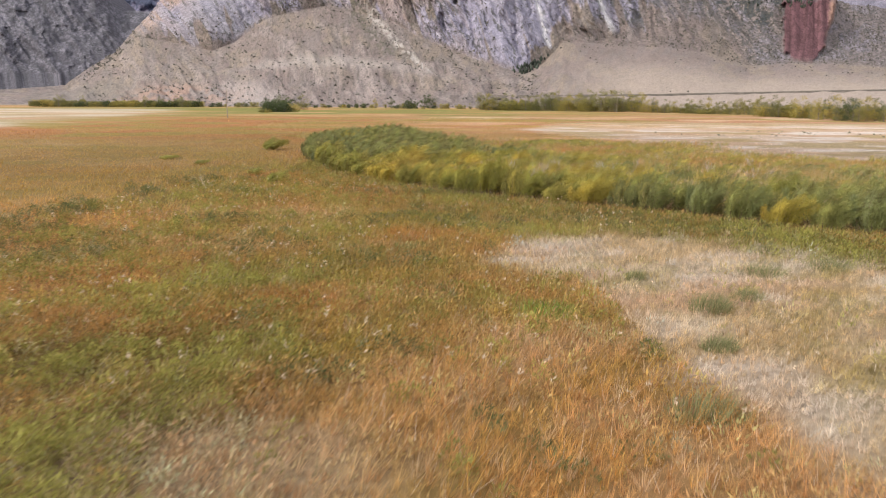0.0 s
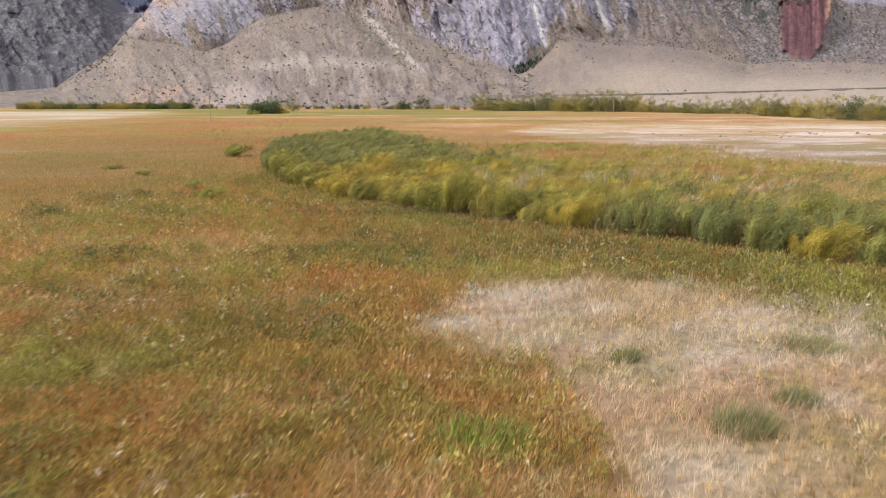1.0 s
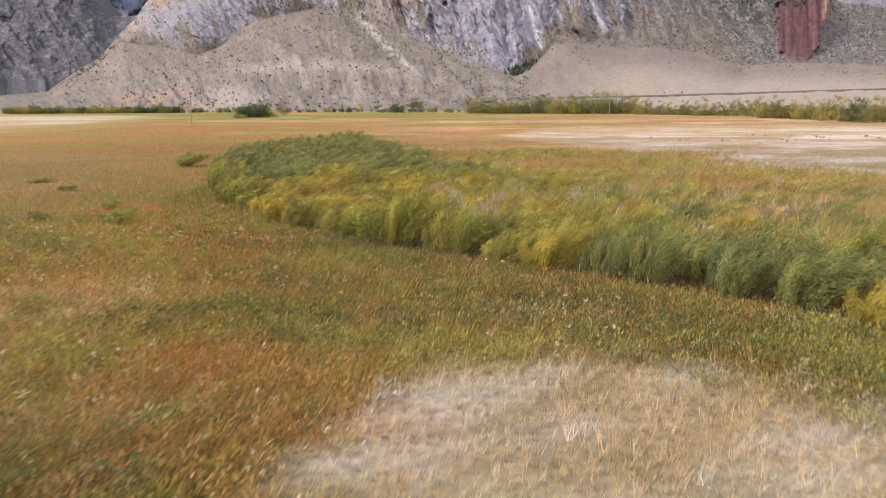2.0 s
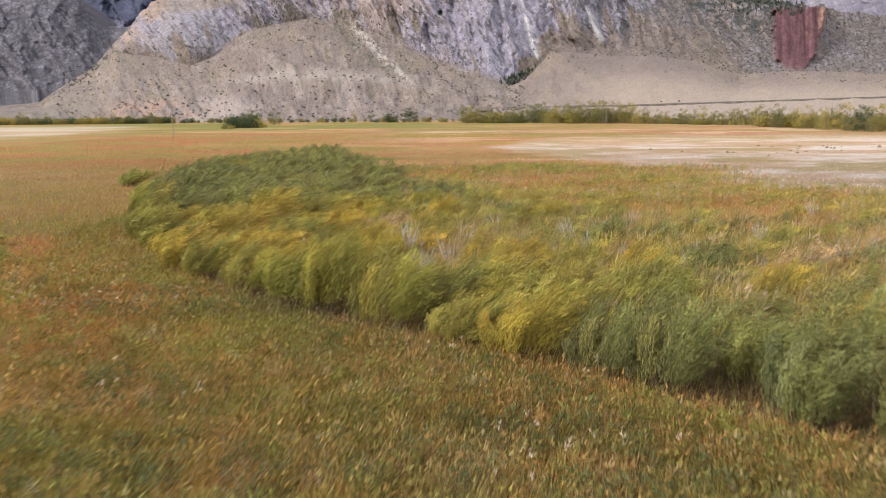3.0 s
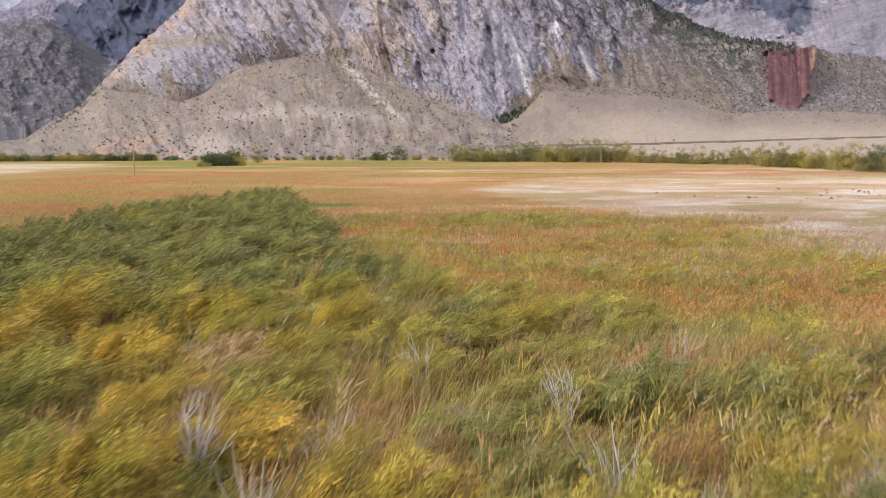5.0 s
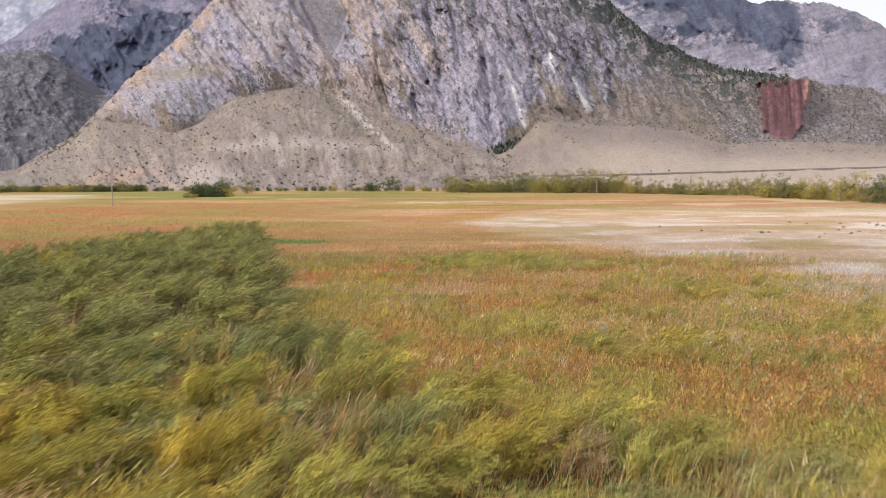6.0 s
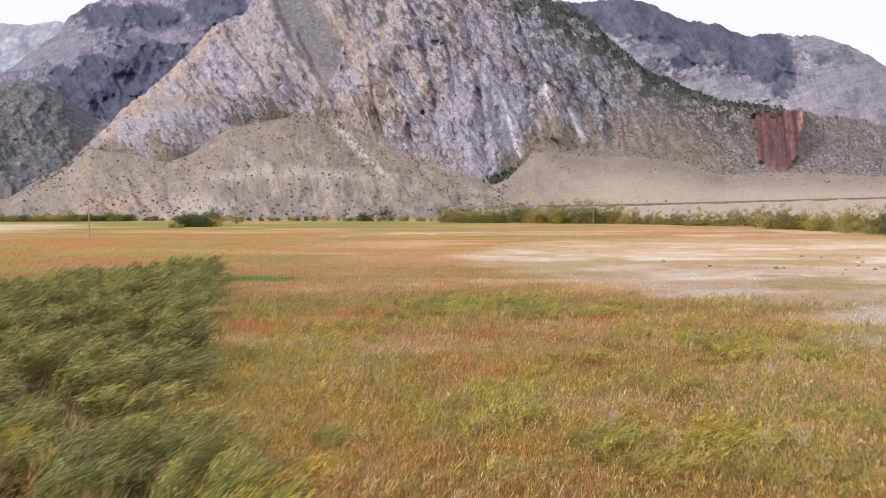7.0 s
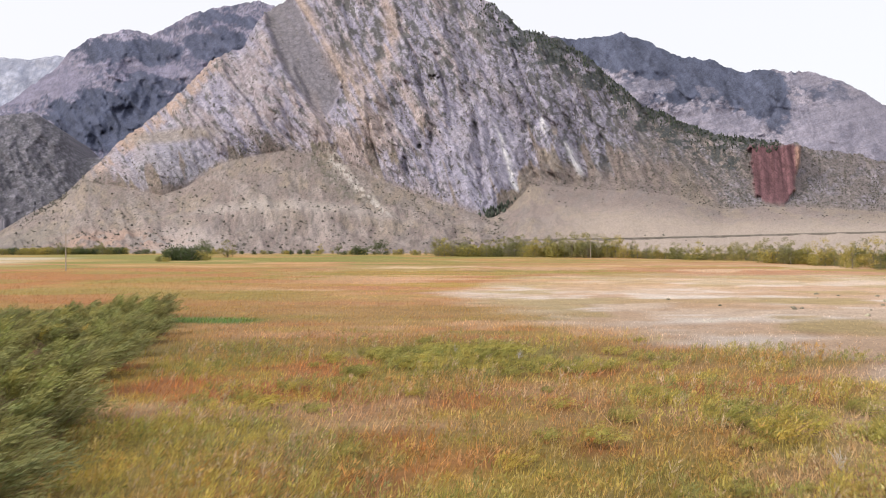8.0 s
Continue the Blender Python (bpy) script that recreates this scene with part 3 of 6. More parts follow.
def massif_face(b, r, v, crest_r):
    """Depth offset in metres (negative is nearer), the share by which the slope is held steep, and colour of the rock part."""
    west = 1 - step(-215, -165, b)
    both = []
    for slant, sd in ((0.55, 500), (0.74, 520)):              # the beds dip steeply down to the east
        ac, al = (b + slant * r) / math.hypot(1, slant), (r - slant * b) / math.hypot(1, slant)
        s1, k1, i1 = slabs(ac / 40, al / 120, sd)
        s2, k2, i2 = slabs(ac / 15, al / 48, sd + 7)
        s3, k3, i3 = slabs(ac / 5.5, al / 13, sd + 13)
        d1, e1 = beds(ac / 17, al / 17, sd + 31)
        d2, e2 = beds(ac / 6.5, al / 6.5, sd + 37)
        both.append((s1, s2, s3, k1, k2, k3, i1, i2, i3, d1, e1, d2, e2, fbm(ac / 3.0, al / 6, sd + 17, 4, 0.6), fbm(ac / 22, al / 60, sd + 19, 4), fbm(ac / 5, al / 42, sd + 23, 4),
                     fbm(ac / 4.0, al / 9, sd + 27, 4, 0.6), fbm(ac / 1.7, al / 14, sd + 29, 3)))
    s1, s2, s3, k1, k2, k3, i1, i2, i3, d1, e1, d2, e2, fine, broad, streaks, pocket, thread = (p * (1 - west) + q * west for p, q in zip(*both))
    edge1 = np.interp(r, (100, 131, 183, 213, 228, 281, 322, 360), (-196, -184, -160, -132, -110, -93, -100, -96)) + 12 * (fbm(r / 14, r * 0, 121, 3) - 0.5)
    edge2 = np.interp(r, (130, 179, 228, 311, 345), (-160, -190, -229, -261, -276)) + 8 * (fbm(r / 18, r * 0 + 5, 122, 3) - 0.5)
    rim = np.interp(r, (150, 179, 202, 221, 288, 330, 360), (-180, -172, -158, -157, -198, -220, -236)) + 8 * (fbm(r / 14, r * 0 + 9, 123, 3) - 0.5)
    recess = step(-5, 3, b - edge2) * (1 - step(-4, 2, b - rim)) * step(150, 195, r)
    cliff = 1 - step(170, 270, b - 0.2 * (r - 100))           # east of this the face turns into a brown slope
    grey = blob(b, r, 30, 95, 62, 75, 0.5)                    # the smooth blue-grey lower cliff
    knob = blob(b, r, -383, 98, 58, 38, 0.3)
    calm = (1 - 0.8 * recess - 0.35 * west) * (1 - 0.5 * grey) * (0.45 + 0.55 * cliff)
    off = -26 * s1 * (0.4 + 0.6 * calm) - (6.5 * s2 + 1.7 * s3) * (0.25 + 0.75 * calm) + (7.0 * d1 + 3.0 * d2) * (0.3 + 0.7 * calm) - 44 * (broad - 0.5) * (1 - 0.7 * recess) - 3.4 * (fine - 0.5) * (0.35 + 0.65 * calm)
    off = off * (0.35 + 0.65 * cliff) + 38 * recess + 30 * step(-4, 4, b - rim) * (1 - step(-6, 6, b - edge1)) * step(165, 205, r) + (1.0 * k2 + 0.5 * k3) * calm
    off = off - 26 * step(0, 26, b - edge1) * (1 - step(26, 80, b - edge1)) * step(120, 170, r)
    for p, q, deep, wide in RIBS:
        t = np.clip((p[1] - r) / (p[1] - q[1]), 0, 1)
        line = p[0] + (q[0] - p[0]) * t + 14 * (fbm(r / 12, r * 0 + p[0], 125, 4) - 0.5)
        off = off + 0.6 * deep * np.exp(-((b - line) / wide) ** 2) * step(-12, 12, p[1] - r)
    for p, q, tall, reach in LAPS:
        t = np.clip((p[1] - r) / (p[1] - q[1]), 0, 1)
        line = p[0] + (q[0] - p[0]) * t + 22 * (fbm(r / 26, r * 0 + p[0], 127, 4) - 0.5)
        off = off - tall * np.exp(-np.maximum(line - b, 0) / reach) * (1 - step(0, 5, b - line)) * step(-14, 14, p[1] - r) * step(-14, 14, r - q[1])
    red = red_cliff(b, r)
    off = off * (1 - 0.85 * red) + red * 15 * (ridged(b / 9 + r / 60, r / 120, 129, 2) - 0.5)
    hold = np.maximum(0.55 * red, 0.5 * knob)

    c = np.zeros(b.shape + (3,)) + np.array(LIMESTONE)
    c = c * (0.94 - 0.07 * west + 0.10 * (i1 - 0.5) + 0.13 * (i2 - 0.5) + 0.11 * (i3 - 0.5) + 0.40 * (fine - 0.5) + 0.22 * (thread - 0.5))[..., None]
    c = blend(c, OCHRE_STAIN, 0.55 * step(0.49, 0.64, broad) * (1 - 0.6 * step(20, 60, b)) * (1 - 0.6 * grey) * (1 - recess))
    c = blend(c, (0.385, 0.30, 0.265), 0.5 * step(0.53, 0.66, streaks) * (1 - grey) * step(-330, -240, b) * (1 - step(0, 60, b)) * (1 - 0.8 * recess))
    c = blend(c, (0.42, 0.30, 0.235), 0.85 * step(0.34, 0.50, streaks) * (1 - step(14, 30, crest_r - r + 10 * (fine - 0.5))) * (1 - step(-345, -300, b)))
    c = blend(c, WHITE_ROCK, 0.62 * step(0.52, 0.66, fine) * (0.35 + 0.65 * i3) * (1 - 0.8 * recess))
    c = blend(c, WHITE_ROCK, 0.35 * step(0.55, 0.68, thread) * step(0.45, 0.6, streaks) * (1 - 0.8 * recess))
    # the recess is turned from the light; that shade is put into its colour
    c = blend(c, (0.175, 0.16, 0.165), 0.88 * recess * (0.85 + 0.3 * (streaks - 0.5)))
    c = blend(c, (0.315, 0.302, 0.378), 0.55 * grey * (0.6 + 0.4 * i2))
    c = blend(c, (0.32, 0.305, 0.345), 0.7 * knob)
    # shadow lines painted along joints and bed drops; scrub on the ledges, more of it high up and towards the east
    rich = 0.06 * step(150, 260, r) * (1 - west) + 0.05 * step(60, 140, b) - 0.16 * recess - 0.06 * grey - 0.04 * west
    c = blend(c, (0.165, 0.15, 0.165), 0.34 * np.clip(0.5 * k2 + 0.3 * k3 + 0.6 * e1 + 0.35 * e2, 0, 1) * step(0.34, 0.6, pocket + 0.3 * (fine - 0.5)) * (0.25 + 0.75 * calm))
    c = blend(c, SCRUB, 0.8 * step(0.60, 0.66, pocket + rich + 0.05 * e1 + 0.03 * k2))
    c = blend(c, SCRUB, 0.6 * step(0.66, 0.74, fbm(b / 2.0 + 9, r / 2.4, 147, 3) + 0.8 * rich) * (1 - recess) * (1 - 0.7 * west))
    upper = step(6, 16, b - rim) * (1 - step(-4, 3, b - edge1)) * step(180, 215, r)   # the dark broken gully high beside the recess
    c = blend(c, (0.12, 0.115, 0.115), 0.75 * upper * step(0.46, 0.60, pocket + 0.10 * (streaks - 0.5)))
    for p, q, wide, wt in WASHES:
        t = np.clip((p[1] - r) / (p[1] - q[1]), 0, 1)
        line = p[0] + (q[0] - p[0]) * t + 5 * (fbm(r / 8, r * 0 + p[0], 141, 3) - 0.5)
        c = blend(c, (0.78, 0.75, 0.75), wt * np.exp(-((b - line) / (wide * (0.6 + 0.9 * t))) ** 2) * step(-4, 4, p[1] - r) * step(-6, 6, r - q[1]) * step(0.30, 0.46, thread))
    # ochre zones: the rib beside the recess, the band above the cave, the heart of the central buttress
    band = np.interp(r, (125, 160, 230), (-52, -58, -86))
    warm = np.maximum(0.8 * blob(b, r, -140, 175, 48, 75, 0.6), np.maximum(np.exp(-((b - edge1 - 4) / 9) ** 2) * step(140, 190, r), 1.2 * np.exp(-((b - rim - 7) / 8) ** 2) * step(190, 225, r)))
    warm = np.maximum(warm, np.exp(-((b - band) / 9) ** 2) * step(112, 130, r) * (1 - step(205, 240, r)))
    c = blend(c, (0.415, 0.315, 0.26), 0.62 * warm * step(0.36, 0.54, broad + 0.3 * (streaks - 0.5)))
    # a ledge of scree above the knob
    c = blend(c, (0.30, 0.255, 0.22), 0.8 * blob(b + 8 * (fine - 0.5), r, -385, 146 + 0.10 * (b + 385), 60, 9, 0.5))
    brown = 1 - cliff
    c = blend(c, BROWN_SLOPE, brown * (0.55 + 0.45 * step(0.4, 0.55, fbm(b / 14, r / 12, 149, 4))))
    c = blend(c, (0.38, 0.30, 0.26), brown * 0.65 * (1 - step(330, 400, b)) * step(0.53, 0.64, fbm((b + 0.75 * r) / 8, (r - 0.75 * b) / 60, 151, 4)))
    c = blend(c, (0.13, 0.115, 0.11), brown * 0.7 * (1 - step(345, 400, b)) * step(0.52, 0.64, fbm((b + 0.75 * r) / 10 + 4, (r - 0.75 * b) / 45, 155, 4)))
    c = blend(c, SCRUB, brown * 0.7 * step(0.58, 0.66, fbm(b / 2.2, r / 1.8, 152, 3) + 0.08 * (b < 385)))
    # the wooded strip under the eastern skyline
    top = crest_r - r
    c = blend(c, PINE, 0.85 * step(30, 60, b) * (1 - step(395, 440, b)) * (1 - step(0, 1, (top - 3 - 36 * step(0.42, 0.65, fbm(b / 12, r / 8, 153, 3))) / 8)))
    c = blend(c, np.array(RED_ROCK), red)
    # upright dark stripes: shade of the cliff's folds painted into the red
    c = c * (1 + red * 1.1 * (ridged(b / 5 + r / 80, r / 80, 157, 3) - 0.5))[..., None]
    c = blend(c, (0.40, 0.25, 0.19), 0.8 * red * step(440, 446, b + 8 * (fbm(r / 8, r * 0, 158, 2) - 0.5)))
    # cave and niche: shallow dents, the dark inside painted near-black
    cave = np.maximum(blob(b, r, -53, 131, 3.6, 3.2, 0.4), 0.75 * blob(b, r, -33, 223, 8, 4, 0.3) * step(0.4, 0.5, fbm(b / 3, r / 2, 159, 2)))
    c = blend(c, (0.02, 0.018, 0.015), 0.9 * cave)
    return off + 12 * cave, hold, np.clip(c, 0.02, 0.8)


def scree_colour(b, d, w):
    r = curve(ROCK_FOOT, b)
    c = np.zeros(b.shape + (3,)) + np.array(SCREE)
    c = c * (0.72 + 0.40 * fbm(b / 20, d / 45, 161, 6, 0.65))[..., None]
    c = blend(c, (0.30, 0.245, 0.185), 0.55 * step(0.46, 0.62, fbm((b + 0.1 * d) / 30, d / 60, 172, 4)) * step(0.25, 0.55, w))
    c = blend(c, (0.225, 0.195, 0.185), 0.5 * step(0.50, 0.62, fbm((b - 0.12 * d) / 9, d / 70, 174, 5, 0.6)))
    c = blend(c, (0.335, 0.28, 0.26), 0.6 * step(0.54, 0.68, fbm((b + 0.12 * d) / 14, d / 55, 163, 5)) * (1 - step(0, 90, b)))
    c = blend(c, (0.20, 0.163, 0.14), 0.55 * step(0.54, 0.7, fbm(b / 7, d / 16, 165, 5, 0.6)) * (0.3 + 0.7 * w))
    c = blend(c, (0.43, 0.35, 0.29), 0.75 * step(60, 220, b) * (1 - step(0.55, 0.95, w)))
    c = blend(c, (0.13, 0.12, 0.10), 0.6 * step(0.62, 0.70, fbm(b / 1.8, d / 4.5, 170, 2) + 0.06 * w) * (1 - 0.6 * step(60, 110, b)))
    # light terrace and the reddish bank under it on the west side
    c = blend(c, (0.40, 0.35, 0.315), 0.75 * blob(b, d, -225, 905, 140, 34, 0.6) * 0.75)
    c = blend(c, (0.46, 0.41, 0.385), 0.5 * blob(b, d, -375, 740, 45, 90, 0.7))
    c = blend(c, (0.40, 0.255, 0.19), 0.6 * blob(b, d, -475, 760, 90, 70, 0.7) * step(0.4, 0.55, fbm(b / 12, d / 25, 167, 3)))
    c = blend(c, (0.20, 0.18, 0.16), 0.55 * blob(b, d, -600, 800, 70, 120, 0.6))
    # gravel run below the gully
    g = np.interp(d, (880, 1110), (-85, -165))
    c = blend(c, (0.56, 0.51, 0.46), 0.7 * np.exp(-((b - g) / 11) ** 2) * step(880, 930, d) * step(0.4, 0.55, fbm(b / 3, d / 12, 168, 3)))
    c = blend(c, (0.10, 0.10, 0.07), 0.6 * np.exp(-((b - g + 26) / 16) ** 2) * step(950, 1000, d) * step(0.42, 0.55, fbm(b / 4, d / 10, 169, 3)))
    return np.clip(c, 0.03, 0.75)


def build_massif():
    cols = np.concatenate([np.arange(-812, -640, 6.0), np.arange(-640, 600, 1.35), np.arange(600, 770, 6.0)])
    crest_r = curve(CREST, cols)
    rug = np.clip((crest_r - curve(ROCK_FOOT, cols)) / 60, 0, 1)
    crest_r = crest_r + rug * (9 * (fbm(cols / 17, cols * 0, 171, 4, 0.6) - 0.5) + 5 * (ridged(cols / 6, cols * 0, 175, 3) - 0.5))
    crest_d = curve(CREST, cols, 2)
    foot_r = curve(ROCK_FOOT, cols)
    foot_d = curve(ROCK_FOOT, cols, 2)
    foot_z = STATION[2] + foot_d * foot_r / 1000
    # the apron of scree, from the plain up to the rock
    n_a = 90
    w = (np.arange(n_a) / n_a)[:, None]
    B = np.tile(cols, (n_a, 1))
    d0 = np.interp(cols, (-812, 0, 200, 600), (640, 640, 600, 560))
    d = d0 + (foot_d - d0) * w
    z = -1.5 + (foot_z + 1.5) * w ** 1.75
    roll = 13.0 * (fbm(B / 24, d / 70, 183, 5) - 0.5) * (1 - 0.75 * step(60, 160, B)) + 5.5 * (ridged((B + 0.10 * d) / 22, d / 90, 187, 4) - 0.5) * (1 - 0.9 * step(60, 160, B))
    z = z + roll * np.sin(np.pi * np.minimum(1, w * 1.02)) ** 0.7
    z = z + 8 * blob(B, d, -250, 880, 150, 60, 0.8) * step(845, 872, d) * (1 - step(872, 960, d))
    apron = np.stack([STATION[0] + d * B / 1000, STATION[1] + d, z], -1)
    apron_c = scree_colour(B, d, np.broadcast_to(w, B.shape))
    # the rock
    n_r = 290
    v = (np.arange(n_r + 1) / n_r)[:, None]
    B = np.tile(cols, (n_r + 1, 1))
    R = foot_r + (crest_r - foot_r) * v
    V = np.broadcast_to(v, B.shape)
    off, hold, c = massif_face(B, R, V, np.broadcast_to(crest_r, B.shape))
    kern = np.hanning(25) / np.hanning(25).sum()
    even = np.convolve(np.pad(curve(CREST, cols), 12, "edge"), kern, "valid")
    vs = np.clip((R - foot_r) / np.maximum(even - foot_r, 1), 0, 1.1)
    climb = (crest_d - foot_d) * vs ** np.interp(cols, (-500, -420, 50, 150), (0.9, 1.35, 1.35, 0.75))
    fade = np.clip(v * 10, 0, 1) * np.clip((crest_r - foot_r) / 25, 0, 1)
    D = foot_d + np.maximum(climb * (1 - 0.62 * hold) + off * fade, 0.25 * climb)
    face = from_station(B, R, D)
    base = scree_colour(B, foot_d + 2.2 * (R - foot_r), np.ones_like(B))
    lift = R - foot_r
    tongue = 45 * step(60, 130, B) * np.clip(fbm(B / 30, R / 90, 194, 3) + 0.1, 0, 1) + 70 * np.clip(fbm(B / 16 + 0.02 * R, R / 60, 193, 4) - 0.52, 0, 1) * 4 + 8 * (fbm(B / 4, R / 4, 191, 3) - 0.3)
    bare = np.clip((crest_r - foot_r) / 30, 0, 1) * step(-6, 10, lift - np.minimum(tongue, 0.4 * (crest_r - foot_r)) * (1 - step(300, 360, B)))
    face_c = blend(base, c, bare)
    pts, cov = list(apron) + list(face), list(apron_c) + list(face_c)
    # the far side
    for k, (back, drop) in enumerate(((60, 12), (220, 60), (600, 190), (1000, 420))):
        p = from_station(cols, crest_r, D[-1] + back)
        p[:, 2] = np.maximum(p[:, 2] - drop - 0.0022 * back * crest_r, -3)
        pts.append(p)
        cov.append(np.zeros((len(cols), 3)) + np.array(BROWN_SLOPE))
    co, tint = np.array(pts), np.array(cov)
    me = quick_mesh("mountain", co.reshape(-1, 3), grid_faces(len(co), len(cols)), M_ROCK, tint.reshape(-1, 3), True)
    me.materials.append(M_SCREE)
    rows = np.repeat(np.arange(len(co) - 1), len(cols) - 1)
    me.polygons.foreach_set("material_index", (rows < n_a + 2).astype(np.int32))
    ob = new("mountain", me)
    tagged(ob, "grey limestone mountain with ochre stains above tan scree slopes", "mountain", kind="structure")
    return cols, co, tint, n_a, n_r


cols, massif, massif_tint, N_APRON, N_ROCK = build_massif()


def build_ridge(label, crest, base_d, crest_d, palette, woods, bare, seed, rows=120, spacing=2.1, rough=1.0, wild=0.58, lean=0.6, close=1.0):
    """A farther range: broken rock, woods and open slopes; woods and bare ground lie in the given blobs."""
    b = np.arange(crest[0][0], crest[-1][0] + 0.1, spacing)
    cr = curve(crest, b) + rough * (6 * (fbm(b / 24, b * 0, seed, 4, 0.6) - 0.5) + 5 * (ridged(b / 9, b * 0, seed + 4, 4, 0.6) - 0.5))
    rock, slope, wood = palette
    v = np.concatenate([[0.0], np.linspace(0.2, 1, rows)])[:, None]
    B = np.tile(b, (rows + 1, 1))
    R = -2.0 + (cr + 2.0) * v
    span = crest_d - base_d
    kern = np.hanning(31) / np.hanning(31).sum()
    even = np.convolve(np.pad(curve(crest, b), 15, "edge"), kern, "valid")
    vs = np.clip((R + 2.0) / (even + 2.0), 0, 1.15)
    s1, k1, i1 = slabs((B + 0.5 * R) / 34, R / 38, seed + 8)
    s2, k2, i2 = slabs((B + 0.2 * R) / 9, R / 11, seed + 12)
    fine = fbm(B / 5, R / 5, seed + 16, 4, 0.6)
    spurs = ridged((B + lean * R) / 62, (R - lean * B) / 150, seed + 20, 4)
    gully = ridged((B + 1.6 * lean * R) / 24, (R - 1.6 * lean * B) / 60, seed + 44, 4)
    cross = ridged((B - 0.9 * lean * R) / 30, (R + 0.9 * lean * B) / 80, seed + 56, 3)
    calm = np.zeros(B.shape)
    for cx, cy, rx, ry, wt in bare:
        calm = np.maximum(calm, wt * blob(B, R, cx, cy, rx * 1.1, ry * 1.2, 0.3))
    off = -0.04 * span * s1 * (1 - 0.6 * calm) - 0.20 * span * (spurs - 0.5) * (1 - 0.55 * calm) - (0.09 * (gully - 0.5) + 0.06 * (cross - 0.5)) * span * step(0.25, 0.6, v) * (1 - 0.75 * calm) - 0.012 * span * s2 * (1 - calm) - 0.010 * span * (fine - 0.5) * (1 - 0.5 * calm)
    D = base_d + np.maximum(span * vs ** 1.1 + off * np.sin(np.pi * np.minimum(v, 0.97)) ** 0.6, 0.0)
    wx = B + 26 * (fbm(B / 14, R / 14, seed + 28, 4, 0.6) - 0.5) + 34 * (fbm(B / 50, R / 40, seed + 48, 3) - 0.5)
    wy = R + 22 * (fbm(B / 12 + 5, R / 12, seed + 30, 4, 0.6) - 0.5) + 28 * (fbm(B / 40 + 0.02 * R, R / 60, seed + 52, 3) - 0.5)
    c = np.zeros(B.shape + (3,)) + np.array(slope)
    c = blend(c, rock, step(0.44, 0.60, fbm(close * (B + 0.4 * R) / 26, close * R / 20, seed + 20, 5, 0.6) + 0.22 * (v - 0.5)))
    c = c * (0.80 + 0.22 * i2 + 0.45 * (fine - 0.5) * (1 - 0.5 * calm) + 0.15 * (gully - 0.5) * (1 - calm))[..., None]
    c = blend(c, np.array(slope) * 0.65, 0.35 * k2 * (1 - calm))
    w = 0.85 * step(wild, wild + 0.07, fbm(close * B / 13, close * R / 9, seed + 32, 5, 0.6))
    for cx, cy, rx, ry, wt in woods:
        w = np.maximum(w, wt * step(0.40, 0.60, blob(wx, wy, cx, cy, rx, ry, 0.45) + 1.1 * (fbm((B + 0.5 * R) / 9, R / 9, seed + 36, 5, 0.65) - 0.5)))
    for cx, cy, rx, ry, wt in bare:
        q = wt * step(0.40, 0.60, blob(wx, wy, cx, cy, rx, ry, 0.45) + 0.9 * (fbm((B + 0.5 * R) / 8 + 3, R / 8, seed + 60, 5, 0.65) - 0.5))
        w = w * (1 - q)
        c = blend(c, np.array(slope) * 1.03, 0.7 * q)
    # bedded cliffs, and single trees on the open slopes
    bed = fbm((B + 0.25 * R) / 34, (R - 0.30 * B) / 3.2, seed + 64, 5, 0.6)
    c = c * (1 + (0.9 * (bed - 0.5) + 0.5 * (fbm(B / 1.9, R / 1.7, seed + 66, 3) - 0.5)) * (1 - 0.5 * calm))[..., None]
    dots = step(0.56, 0.62, fbm(B / 2.3, R / 1.7, seed + 68, 3) + 0.10 * (fbm(B / 30, R / 16, seed + 70, 3) - 0.5))
    c = blend(c, wood, 0.75 * dots * (1 - 0.7 * calm))
    c = blend(c, np.array(wood) * 1.0, w)
    c = c * (1 + w * (0.6 * (fbm(B / 1.6, R / 1.6, seed + 40, 2) - 0.5) + 0.9 * (fbm((B + 0.6 * R) / 9, R / 14, seed + 42, 4) - 0.5)))[..., None]
    pts, cov = list(from_station(B, R, D)), list(c)
    for back, keep in ((120, 0.93), (500, 0.5), (900, 0.0)):
        p = pts[rows] * 1.0
        p[:, 1] += back
        p[:, 2] = p[:, 2] * keep - 3 * (keep == 0)
        pts.append(p)
        cov.append(np.zeros((len(b), 3)) + np.array(slope))
    co, tint = np.array(pts), np.clip(np.array(cov), 0.02, 0.8)
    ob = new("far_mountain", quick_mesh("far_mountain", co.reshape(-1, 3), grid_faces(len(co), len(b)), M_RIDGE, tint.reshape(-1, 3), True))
    return tagged(ob, label, "mountain", kind="structure")


